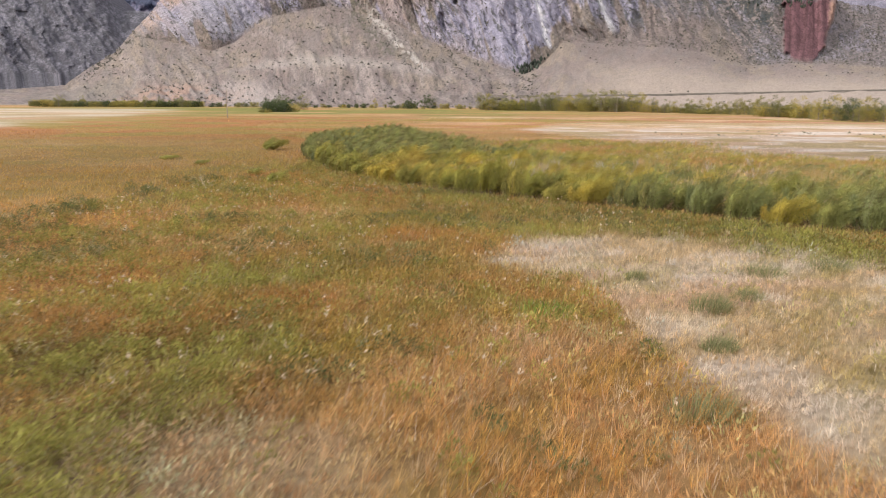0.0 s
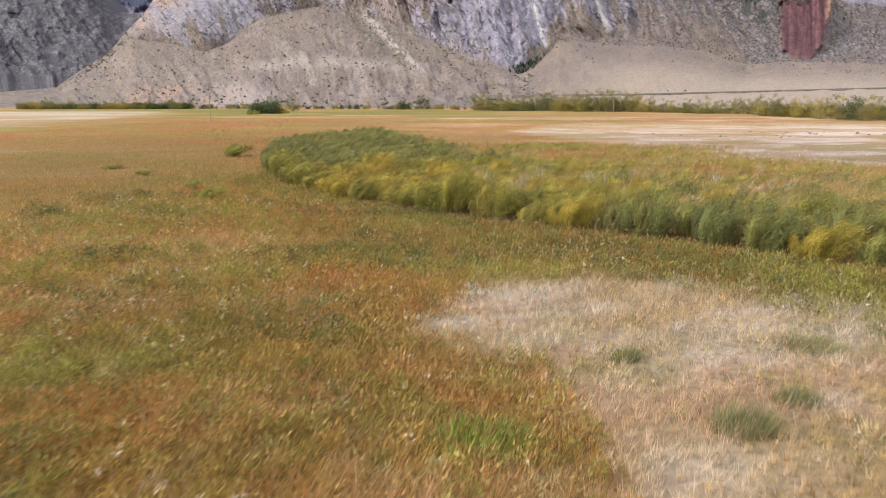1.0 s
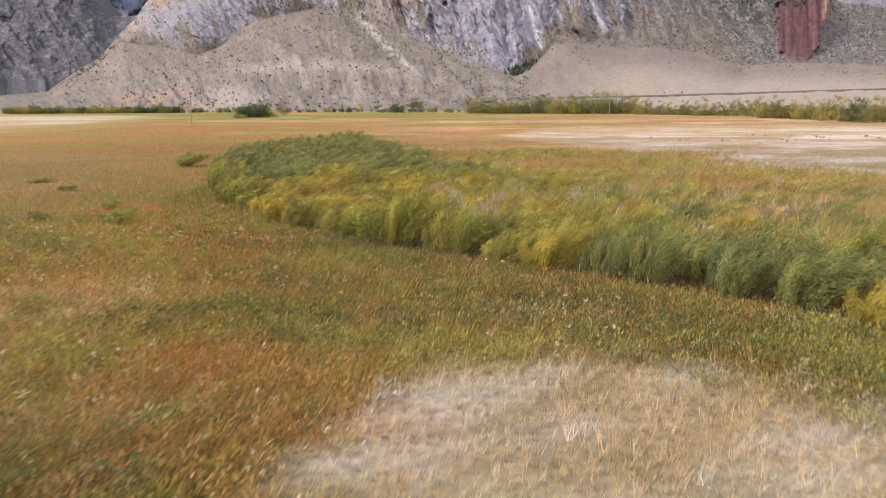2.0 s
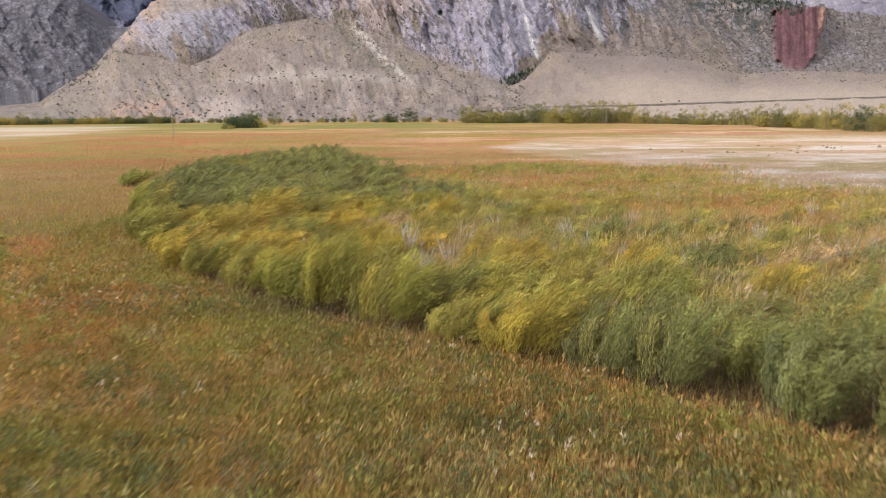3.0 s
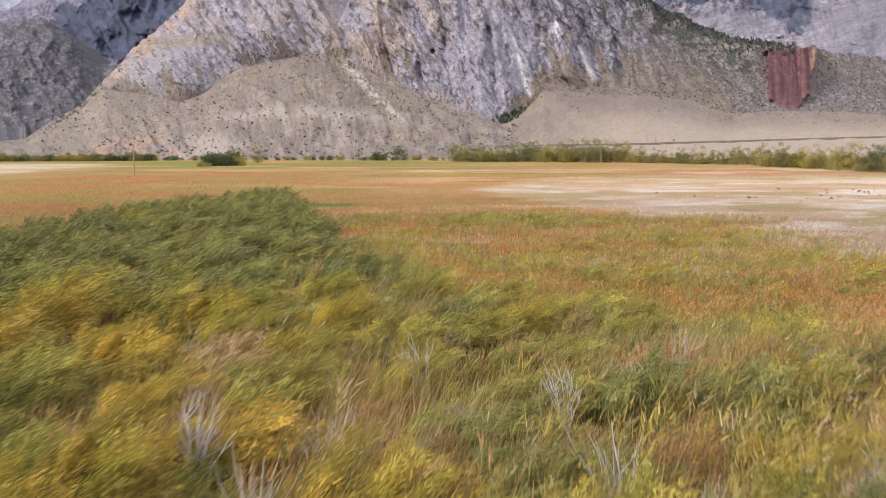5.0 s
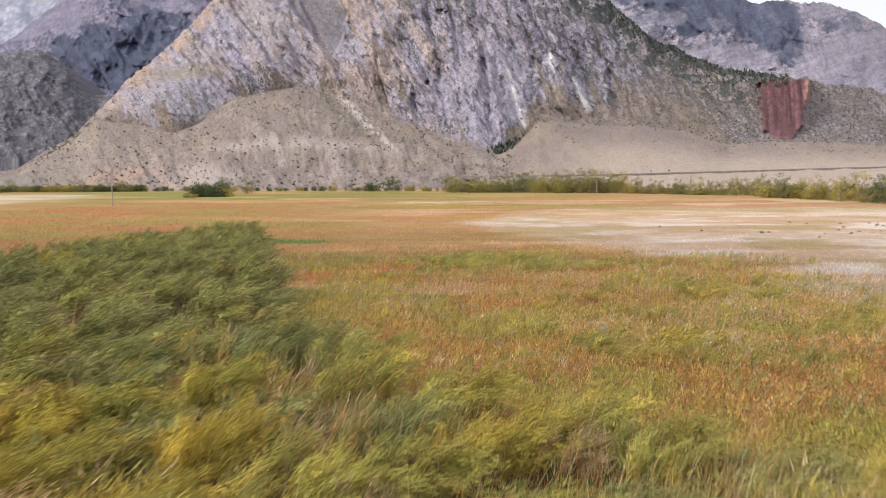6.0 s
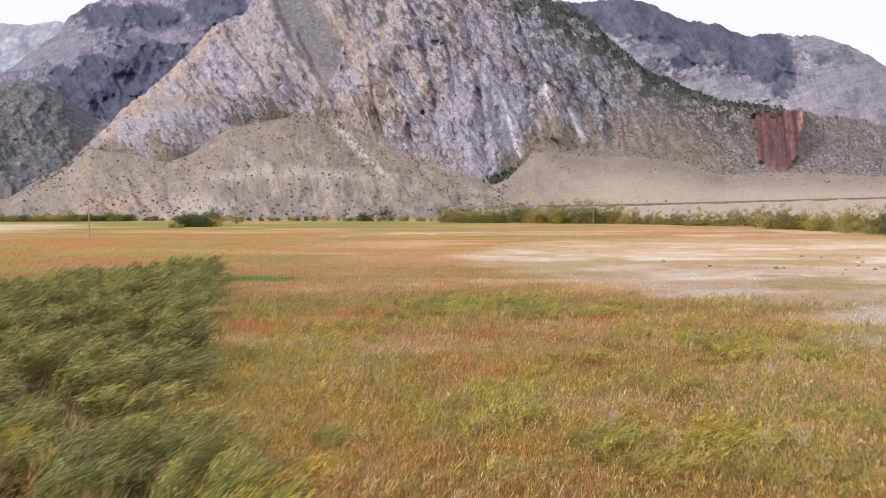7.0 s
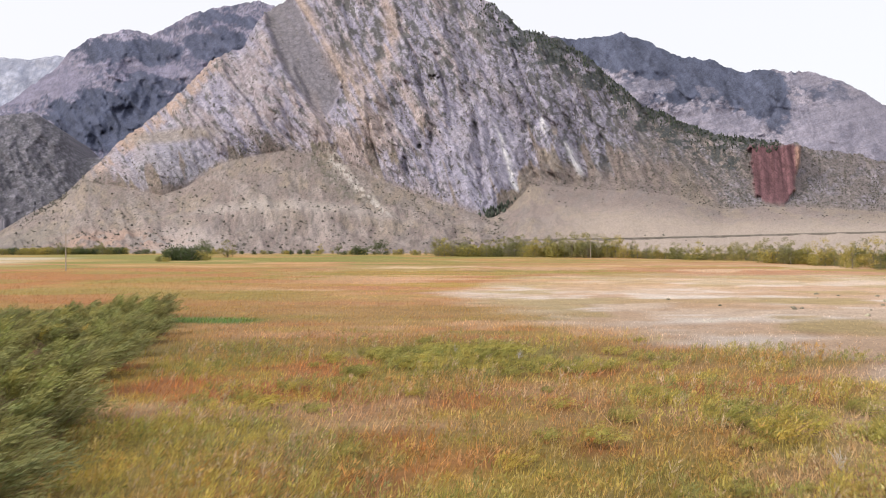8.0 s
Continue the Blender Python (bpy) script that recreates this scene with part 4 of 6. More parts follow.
# palettes of the farther ranges, bluish haze mixed into the base colours
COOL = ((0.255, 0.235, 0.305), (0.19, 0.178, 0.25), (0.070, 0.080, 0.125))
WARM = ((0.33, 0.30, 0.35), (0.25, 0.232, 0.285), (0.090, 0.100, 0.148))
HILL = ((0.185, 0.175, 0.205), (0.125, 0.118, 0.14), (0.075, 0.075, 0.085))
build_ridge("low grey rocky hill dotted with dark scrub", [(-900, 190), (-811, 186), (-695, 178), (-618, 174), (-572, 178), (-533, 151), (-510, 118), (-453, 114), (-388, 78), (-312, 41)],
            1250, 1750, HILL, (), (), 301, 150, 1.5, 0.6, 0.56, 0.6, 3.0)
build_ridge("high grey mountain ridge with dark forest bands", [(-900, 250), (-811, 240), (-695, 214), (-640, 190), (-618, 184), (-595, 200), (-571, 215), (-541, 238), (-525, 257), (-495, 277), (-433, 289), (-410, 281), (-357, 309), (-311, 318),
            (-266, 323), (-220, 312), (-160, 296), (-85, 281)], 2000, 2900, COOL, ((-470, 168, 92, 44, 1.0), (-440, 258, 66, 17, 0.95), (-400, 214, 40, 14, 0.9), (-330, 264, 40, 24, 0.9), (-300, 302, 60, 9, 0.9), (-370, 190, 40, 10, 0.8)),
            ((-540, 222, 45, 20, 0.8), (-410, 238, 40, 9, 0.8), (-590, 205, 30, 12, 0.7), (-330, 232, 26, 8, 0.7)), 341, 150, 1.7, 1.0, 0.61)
# haze painted in: this range is paler and bluer throughout
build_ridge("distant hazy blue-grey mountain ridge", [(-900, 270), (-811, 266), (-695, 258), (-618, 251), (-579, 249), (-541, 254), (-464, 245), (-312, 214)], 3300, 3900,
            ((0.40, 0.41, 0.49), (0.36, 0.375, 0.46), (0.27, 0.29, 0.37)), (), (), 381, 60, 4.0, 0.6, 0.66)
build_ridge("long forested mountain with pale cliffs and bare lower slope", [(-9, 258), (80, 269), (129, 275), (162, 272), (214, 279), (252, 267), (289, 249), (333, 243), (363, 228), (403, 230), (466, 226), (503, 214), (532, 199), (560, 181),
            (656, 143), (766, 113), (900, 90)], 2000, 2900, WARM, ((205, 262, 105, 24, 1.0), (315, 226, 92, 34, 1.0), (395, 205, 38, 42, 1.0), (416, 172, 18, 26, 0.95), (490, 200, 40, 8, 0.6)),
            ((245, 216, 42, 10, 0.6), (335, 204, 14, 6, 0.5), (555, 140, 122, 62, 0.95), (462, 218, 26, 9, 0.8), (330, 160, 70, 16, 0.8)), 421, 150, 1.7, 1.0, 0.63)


def clump(rng, sides=4):
    """A small rough bush of two stacked rings: corners and triangles for unit size."""
    a = np.arange(sides) * 2 * np.pi / sides
    rings = [(0.8, 0.0), (0.95, 0.5)]
    co = [(0, 0, -0.1)]
    for rad, h in rings:
        for t in a:
            k = rad * rng.uniform(0.65, 1.25)
            co.append((k * math.cos(t + h), k * math.sin(t + h), h + rng.uniform(-0.12, 0.12)))
    co.append((rng.uniform(-0.2, 0.2), rng.uniform(-0.2, 0.2), 1.1))
    tri = []
    for r in range(1):
        for s in range(sides):
            i, j = 1 + r * sides + s, 1 + r * sides + (s + 1) % sides
            tri += [(i, j, j + sides), (i, j + sides, i + sides)]
    for s in range(sides):
        tri.append((1 + sides + s, 1 + sides + (s + 1) % sides, 1 + 2 * sides))
    return np.array(co), np.array(tri)


def scatter(name, label, category, places, sizes, tall, colours, seed, mat):
    """Many uncountable small bushes or trees as one piece of stuff."""
    rng = np.random.RandomState(seed)
    kinds = [clump(rng) for _ in range(8)]
    cos, tris, tints, base = [], [], [], 0
    for p, s, h, c in zip(places, sizes, tall, colours):
        co, tri = kinds[rng.randint(8)]
        t = rng.uniform(0, 6.28)
        q = co * (s, s, h)
        q = np.stack([q[:, 0] * math.cos(t) - q[:, 1] * math.sin(t), q[:, 0] * math.sin(t) + q[:, 1] * math.cos(t), q[:, 2]], 1) + p
        cos.append(q)
        tris.append(tri + base)
        tints.append(np.tile(c, (len(co), 1)))
        base += len(co)
    ob = new(name, quick_mesh(name, np.concatenate(cos), np.concatenate(tris), mat, np.concatenate(tints)))
    return tagged(ob, label, category, kind="stuff")


def mountain_scrub():
    rng = np.random.RandomState(5)
    places, sizes, tall, colours = [], [], [], []
    n_rows, n_cols = massif.shape[:2]
    ii, jj = rng.randint(4, N_APRON + N_ROCK, 120000), rng.randint(60, n_cols - 40, 120000)
    bb, dd = cols[jj], massif[ii, jj, 1] - STATION[1]
    rr = (massif[ii, jj, 2] - STATION[2]) / dd * 1000
    patch, tiny = fbm(bb / 14, dd / 40, 195, 3), fbm(bb / 3.0, dd / 9, 197, 2)
    red, shelf = red_cliff(bb, rr), fbm((bb + 0.6 * rr) / 4.5, (rr - 0.6 * bb) / 11, 199, 4, 0.6)
    for i, j, b, d, r, pa, ti, rd, le in zip(ii, jj, bb, dd, rr, patch, tiny, red, shelf):
        if i < N_APRON:
            w = i / N_APRON
            if b < 60:
                keep = 0.03 + 0.75 * w * w * (pa > 0.50) * (1 if b > -260 else 0.5) + 0.25 * (ti > 0.66)
            else:
                keep = 0.004 + 0.30 * max(0, w - 0.72) * (1 + 2 * (pa > 0.5)) * (1 if b > 110 else 0.3)
            if 842 < d < 880 and -400 < b < -90:
                keep = 0.30 * (ti > 0.50)
            if 680 < d < 850 and b < -180:
                keep = 0.30 * (pa > 0.46) + 0.05
        else:
            ledge = le + 0.06 * (r > 200) * (b > -120) + 0.04 * (b > 60)
            keep = 0.03 + 0.42 * (ledge > 0.57) + 0.10 * (b > 150)
            if b < -210:
                keep *= 0.35
            elif r > 150 and b < np.interp(r, (131, 183, 213, 228, 281), (-184, -160, -132, -110, -93)):
                keep *= 0.08
            if (b - 30) ** 2 / 60 ** 2 + (r - 95) ** 2 / 70 ** 2 < 1:
                keep *= 0.45
            if rd > 0.3:
                keep = 0
        if -300 < b < -195 and 1040 < d < 1135:
            keep = 0.5
        if i < N_APRON and abs(b - np.interp(d, (880, 1110), (-100, -182))) < 13 and d > 900:
            keep = 0.75
        if rng.rand() > keep:
            continue
        s = 0.5 + 1.4 * rng.rand() ** 3
        if 842 < d < 880 and -400 < b < -90:
            s *= 1.3
        places.append(massif[i, j] - (0, 0, 0.3))
        sizes.append(s)
        tall.append(s * rng.uniform(0.8, 1.5))
        if i >= N_APRON:
            tall[-1] *= 1.2
        colours.append(np.array((0.13, 0.118, 0.10)) * rng.uniform(0.6, 1.5))
    # dark trees at the foot of the grey cliff
    for _ in range(46):
        b = rng.normal(50, 10)
        j = int(np.argmin(np.abs(cols - b)))
        places.append(massif[N_APRON + rng.randint(-4, 7), j] - (0, 0, 0.4))
        sizes.append(rng.uniform(1.5, 2.6))
        tall.append(rng.uniform(4, 8))
        colours.append(np.array((0.055, 0.065, 0.05)) * rng.uniform(0.7, 1.3))
    # pines along the eastern skyline
    for _ in range(2000):
        j = rng.randint(60, n_cols - 40)
        b = cols[j]
        if not 25 < b < 420:
            continue
        i = N_APRON + N_ROCK - int(abs(rng.normal(0, 26)))
        p = massif[max(i, N_APRON + 60), j]
        places.append(p - (0, 0, 0.4))
        sizes.append(rng.uniform(1.2, 2.4))
        tall.append(rng.uniform(2.5, 6))
        colours.append(np.array((0.05, 0.062, 0.045)) * rng.uniform(0.7, 1.3))
    scatter("mountain_scrub", "dark juniper scrub and small pines dotting the mountain slopes", "scrub", places, sizes, tall, colours, 8, M_SCRUB)


mountain_scrub()


def fan_road():
    """A raised dirt road that climbs gently across the eastern fan."""
    line = []
    for j in range(60, massif.shape[1] - 30, 4):
        b = cols[j]
        if b < -40:
            continue
        want = np.interp(b, (-40, 215, 560, 766), (4, 7, 16, 22))
        r = (massif[:N_APRON, j, 2] - STATION[2]) / (massif[:N_APRON, j, 1] - STATION[1]) * 1000
        i = int(np.argmax(r > want))
        line.append(massif[i, j])
    line = np.array(line)
    k = np.ones(9) / 9
    pad = np.concatenate([np.repeat(line[:1], 4, 0), line, np.repeat(line[-1:], 4, 0)])
    line = np.stack([np.convolve(pad[:, q], k, "valid") for q in range(3)], 1)
    prof = ((-7.5, -2.5), (-2.6, 1.5), (2.6, 1.5), (6.0, -1.5))
    co = np.stack([line + (0, dy, dz) for dy, dz in prof], 1).reshape(-1, 3)
    tint = np.tile(np.array(((0.16, 0.135, 0.11), (0.20, 0.17, 0.14), (0.30, 0.25, 0.21), (0.2, 0.17, 0.14))), (len(line), 1))
    ob = new("road", quick_mesh("road", co, grid_faces(len(line), 4), M_ROCK, tint))
    tagged(ob, "raised dirt road with a dark bank across the dry fan", "road", kind="structure")


fan_road()


# ---- plants: helpers ----
WIND = np.array((0.93, 0.25, 0.0))           # the way the wind bends everything


def tube(points, radii, sides=4):
    """A tapered tube along points: corners and quads."""
    points = np.array(points, float)
    co, quads = [], []
    for i, (p, r) in enumerate(zip(points, radii)):
        d = points[min(i + 1, len(points) - 1)] - points[max(i - 1, 0)]
        d = d / (np.linalg.norm(d) + 1e-9)
        u = np.cross(d, (0.31, 0.95, 0.05))
        u = u / (np.linalg.norm(u) + 1e-9)
        v = np.cross(d, u)
        for s in range(sides):
            a = 2 * math.pi * s / sides
            co.append(p + r * (math.cos(a) * u + math.sin(a) * v))
    for i in range(len(points) - 1):
        for s in range(sides):
            a, b = i * sides + s, i * sides + (s + 1) % sides
            quads.append((a, b, b + sides, a + sides))
    return np.array(co), np.array(quads)


def joined(pieces):
    cos, fs, base = [], [], 0
    for co, f in pieces:
        cos.append(co)
        fs.append(f + base)
        base += len(co)
    return np.concatenate(cos), np.concatenate(fs)


def leaves(at, along, length, width, rng):
    """Narrow folded leaves of two triangles each, from arrays of places and directions."""
    n = len(at)
    along = along / (np.linalg.norm(along, axis=1, keepdims=True) + 1e-9)
    side = np.cross(along, rng.normal(size=(n, 3)))
    side = side / (np.linalg.norm(side, axis=1, keepdims=True) + 1e-9)
    lift = np.cross(side, along)
    tip = at + along * length[:, None]
    mid = at + along * (0.45 * length)[:, None]
    a = mid + side * (0.5 * width)[:, None] + lift * (0.15 * width)[:, None]
    b = mid - side * (0.5 * width)[:, None] + lift * (0.15 * width)[:, None]
    co = np.stack([at, a, tip, b], 1).reshape(-1, 3)
    k = np.arange(n)[:, None] * 4
    return co, np.concatenate([k + (0, 1, 2), k + (0, 2, 3)], 1).reshape(-1, 3)


def slivers(at, along, length, width, rng):
    """Very narrow leaves, one triangle each."""
    n = len(at)
    along = along / (np.linalg.norm(along, axis=1, keepdims=True) + 1e-9)
    side = np.cross(along, rng.normal(size=(n, 3)))
    side = side / (np.linalg.norm(side, axis=1, keepdims=True) + 1e-9) * (0.5 * width)[:, None]
    co = np.stack([at - side, at + side, at + along * length[:, None]], 1).reshape(-1, 3)
    return co, np.arange(3 * n).reshape(-1, 3)


def willow_meshes(seed, wands, leaf_n, height, spread_r, mats, plumes=8, fine=1.0):
    """Stems and foliage of one willow shrub: plumes of wands that rise, arch outwards and stream with the wind."""
    rng = np.random.RandomState(seed)
    stems, at, along, shade = [], [], [], []
    for q in range(plumes):
        tone = rng.uniform(0.70, 1.28) * np.array((rng.uniform(0.92, 1.10), 1.0, rng.uniform(0.9, 1.15)))
        turn = q * 2.4 + rng.uniform(-0.4, 0.4)
        far = spread_r * (0.12 + 0.62 * math.sqrt((q + 0.3) / plumes))
        heart = np.array((math.cos(turn) * far, math.sin(turn) * far, 0))
        h0 = height * rng.uniform(0.70, 1.12) * (1 - 0.42 * (far / spread_r) ** 2)
        puff = spread_r * rng.uniform(0.24, 0.40)
        for k in range(wands // plumes):
            a, o = rng.uniform(0, 2 * math.pi), puff * math.sqrt(rng.rand())
            lean = np.array((math.cos(a), math.sin(a), 0)) * o
            h = h0 * (1 - 0.42 * (o / puff) ** 2) * rng.uniform(0.9, 1.06)
            u = np.linspace(0, 1, 7)[:, None]
            bend = rng.uniform(0.5, 0.95)
            pts = heart * 0.45 + (heart * 0.55 + lean) * u ** 0.9 + np.array((0, 0, 1.0)) * h * (u - 0.13 * u ** 4) + WIND * bend * u ** 2.6
            if k % 7 == 0:
                stems.append(tube(pts[::2], (0.020, 0.014, 0.009, 0.004), 3))
            t = rng.uniform(0.10, 1.0, leaf_n) ** 0.62 * 6
            i = np.minimum(t.astype(int), 5)
            f = (t - i)[:, None]
            d = pts[i + 1] - pts[i]
            d = d / np.linalg.norm(d, axis=1, keepdims=True)
            at.append(pts[i] * (1 - f) + pts[i + 1] * f + rng.normal(0, 0.08, (leaf_n, 3)))
            shade.append(np.tile(tone, (leaf_n, 1)))
            along.append(d * 0.85 + WIND * 0.42 + rng.normal(0, 0.42, (leaf_n, 3)))
    at, along = np.concatenate(at), np.concatenate(along)
    at[:, 2] = np.maximum(at[:, 2], 0.05)
    co, tri = slivers(at, along, rng.uniform(0.17, 0.34, len(at)) * fine, rng.uniform(0.032, 0.052, len(at)) * fine, rng)
    st = joined(stems)
    return quick_mesh("stems", *st, M_TWIG), [quick_mesh("foliage", co, tri, m, np.repeat(np.concatenate(shade), 3, 0)) for m in mats]


def willow(stems, foliage, label, group="willow thicket"):
    root = new("willow_shrub")
    part("woody_frame", stems, root, "thin brown willow stems")
    part("foliage", foliage, root)
    return tagged(root, label, "shrub", group)


GREEN_LABEL = "grey-green willow shrub bent by the wind, in a dense thicket"
DARK_LABEL = "dark green willow shrub in a dense thicket beside the meadow"
WITHERED_LABEL = "withered orange-tan willow shrub between green willows"
YELLOW_LABEL = "yellowing autumn willow shrub in a dense thicket"
protos = []
for s in range(7):                          # four with fine foliage for the way past, three for farther off
    st, (g, d, yl, rs) = willow_meshes(700 + s, 88, 135 if s < 4 else 44, 2.9, 1.75, (M_WILLOW, M_WILLOW_DK, M_WILLOW_YL, M_WILLOW_RS), 10, 0.60 if s < 4 else 0.95)
    protos.append([willow(st, g, GREEN_LABEL), willow(st, d, DARK_LABEL), willow(st, yl, YELLOW_LABEL), willow(st, rs, WITHERED_LABEL)])


def plant_thicket():
    """Willows over the whole thicket, tallest along its near edge and at its north-western end."""
    rng = np.random.RandomState(77)
    spots = []
    spots += [(14, 86), (16.4, 88), (18.2, 85.6), (13, 90), (20.5, 84.4), (22.8, 83.4), (17, 82.6), (11.2, 87)]
    # a closed front row, each shrub a little behind the edge
    fx = -21.0
    while fx < 44:
        fy = float(np.interp(fx, FRONT_X, FRONT_Y))
        spots.append((fx + rng.uniform(-0.3, 0.3), fy + rng.uniform(1.3, 2.3)))
        fx += 2.5 * rng.uniform(0.75, 1.25) * (0.55 if fx < -8 else 0.82)
    for _ in range(30000):
        x, y = rng.uniform(-26, 62), rng.uniform(36, 170)
        if thicket(np.array(x), np.array(y)) < 0.6:
            continue
        if x > 30 + 0.72 * (y - 40):
            continue
        opened = fbm(np.array(x / 6), np.array(y / 6), 205, 3)
        if (y > 66 and x > 8 and opened > 0.60) or (((x - 12) / 8) ** 2 + ((y - 69) / 5) ** 2 < 1 and opened > 0.53):
            continue
        edge = y - float(np.interp(x, FRONT_X, FRONT_Y))
        gap = 2.5 if edge < 5 and x > -12 else (2.6 if y < 100 else 2.8)
        if any((x - a) ** 2 + (y - b) ** 2 < gap * gap for a, b in spots):
            continue
        spots.append((x, y))
    # smaller shrubs fill the middle of the thicket
    small = []
    for _ in range(2600):
        x, y = rng.uniform(-8, 40), rng.uniform(56, 100)
        if thicket(np.array(x), np.array(y)) < 0.8 or y - np.interp(x, FRONT_X, FRONT_Y) < 4.5 or x > 30 + 0.72 * (y - 40):
            continue
        if any((x - a) ** 2 + (y - b) ** 2 < 2.2 for a, b in spots) or any((x - a) ** 2 + (y - b) ** 2 < 2.6 for a, b in small):
            continue
        small.append((x, y))
    return spots, small


spots, small = plant_thicket()
first_use = {}
rng = np.random.RandomState(78)
for x, y in spots:
    near = float(np.interp(x, FRONT_X, FRONT_Y))
    inner = y - near
    yellow = max(float(blob(np.array(x), np.array(y), -1, 77, 12, 9, 0.6)) * 0.66, 0.5 * float(blob(np.array(x), np.array(y), 8, 71, 7, 5, 0.6))) * (1.0 if inner > 3.5 else 0.6) + 0.14 * (x > 2) * (y < 92) + 0.05 * (y > 120)
    dark = float(step(82, 102, y)) * 0.92 + 0.5 * (x > 13) + 0.35 * (x > 13) * (inner < 6) + 0.1
    k = 2 if rng.rand() < yellow else (1 if rng.rand() < dark else 0)
    tall = 1.05 + 0.10 * (inner < 4) - 0.28 * (x > 10) * float(step(6, 20, inner)) - 0.1 * (x < 8) * float(step(10, 25, inner)) * (y < 118)
    size = tall * rng.uniform(0.74, 1.2) * (1.0 if inner > 4 else rng.uniform(0.92, 1.12))
    if 6 < inner < 24 and x > 0 and rng.rand() < 0.10:
        k = 3
    wide = rng.uniform(0.95, 1.3) if inner > 4 else rng.uniform(0.85, 1.2)
    m = pose(x, y, float(ground_z(np.array(x), np.array(y))) - 0.05, 0, 0, rng.uniform(-28, 28)) @ Matrix.Diagonal((wide, wide, size, 1))
    past = max(abs(x - float(np.interp(y, (5, 36, 67, 87), (3.9, 9.8, 13.5, 16.2)))) * 1.7 - 4, y - 72)
    s = rng.randint(4) if past < 25 else 4 + rng.randint(3)
    if (s, k) not in first_use:
        first_use[(s, k)] = True
        protos[s][k].matrix_basis = m
    else:
        copy_thing(protos[s][k], m @ Matrix.Diagonal([1 / v for v in protos[s][k].scale] + [1]))
for s in range(7):
    for k in range(4):
        if (s, k) not in first_use:
            for o in (*protos[s][k].children_recursive, protos[s][k]):
                bpy.data.objects.remove(o)


def build_undergrowth():
    """Small yellow, green and withered shrubs that fill the gaps between the willows."""
    rng = np.random.RandomState(79)
    shapes = []
    for q in range(4):
        me = willow_meshes(760 + q, 60, 30, 2.9, 1.75, (M_WILLOW,), 7, 1.0)[1][0]
        co, tone = np.empty(len(me.vertices) * 3, np.float32), np.empty(len(me.vertices) * 4, np.float32)
        me.vertices.foreach_get("co", co)
        me.color_attributes["tint"].data.foreach_get("color", tone)
        shapes.append((co.reshape(-1, 3), tone.reshape(-1, 4)[:, :3]))
        bpy.data.meshes.remove(me)
    hues = np.array(((0.36, 0.335, 0.082), (0.48, 0.38, 0.08), (0.55, 0.38, 0.17), (0.58, 0.42, 0.24), (0.46, 0.30, 0.13), (0.30, 0.30, 0.09)))
    cos, tints = [], []
    for x, y in small:
        co, tone = shapes[rng.randint(4)]
        w, h, t = rng.uniform(0.45, 0.72), rng.uniform(0.38, 0.66), rng.uniform(-0.5, 0.5)
        p = np.stack([w * (co[:, 0] * math.cos(t) - co[:, 1] * math.sin(t)), w * (co[:, 0] * math.sin(t) + co[:, 1] * math.cos(t)), h * co[:, 2]], 1)
        cos.append(p + (x, y, float(ground_z(np.array(x), np.array(y))) - 0.04))
        tints.append(tone * hues[rng.randint(6)])
    co = np.concatenate(cos)
    ob = new("willow_undergrowth", quick_mesh("willow_undergrowth", co, np.arange(len(co)).reshape(-1, 3), M_GRASS, np.concatenate(tints)))
    tagged(ob, "small yellow, green and withered orange shrubs between willows", "undergrowth", kind="stuff")


build_undergrowth()


# single bushes out in the meadow
def lone_bush(x, y, size, tall, mat, label, seed):
    rng = np.random.RandomState(seed)
    st, (fo,) = willow_meshes(seed, 60, 40, 1.6, 1.1, (mat,))
    root = new("meadow_bush")
    part("woody_frame", st, root, "thin brown stems")
    part("foliage", fo, root)
    tagged(root, label, "shrub")
    root.matrix_basis = pose(x, y, float(ground_z(np.array(x), np.array(y))) - 0.03, 0, 0, rng.uniform(-30, 30)) @ Matrix.Diagonal((size, size, tall, 1))
    return root


for k, (x, y, size, tall) in enumerate(((-28, 117, 1.9, 1.45), (-15, 72, 1.0, 0.85), (-19, 79, 0.8, 0.6), (-36, 98, 1.3, 0.4), (-29, 91, 0.9, 0.45))):
    lone_bush(x, y, size, tall, M_WILLOW if k == 0 else M_LOW, "small round green bush standing alone in the meadow", 900 + k)


# ---- grasses ----
def path_x(y):
    return np.interp(y, (5, 36, 67, 87), (3.9, 9.8, 13.5, 16.2))


def nearest_view(x, y):
    """How near the passing camera sees a place, roughly."""
    side = np.abs(x - path_x(y) + 0.03 * (y - path_x(y)))
    return np.maximum(np.maximum(13.0, 1.7 * side - 4), y - 72)


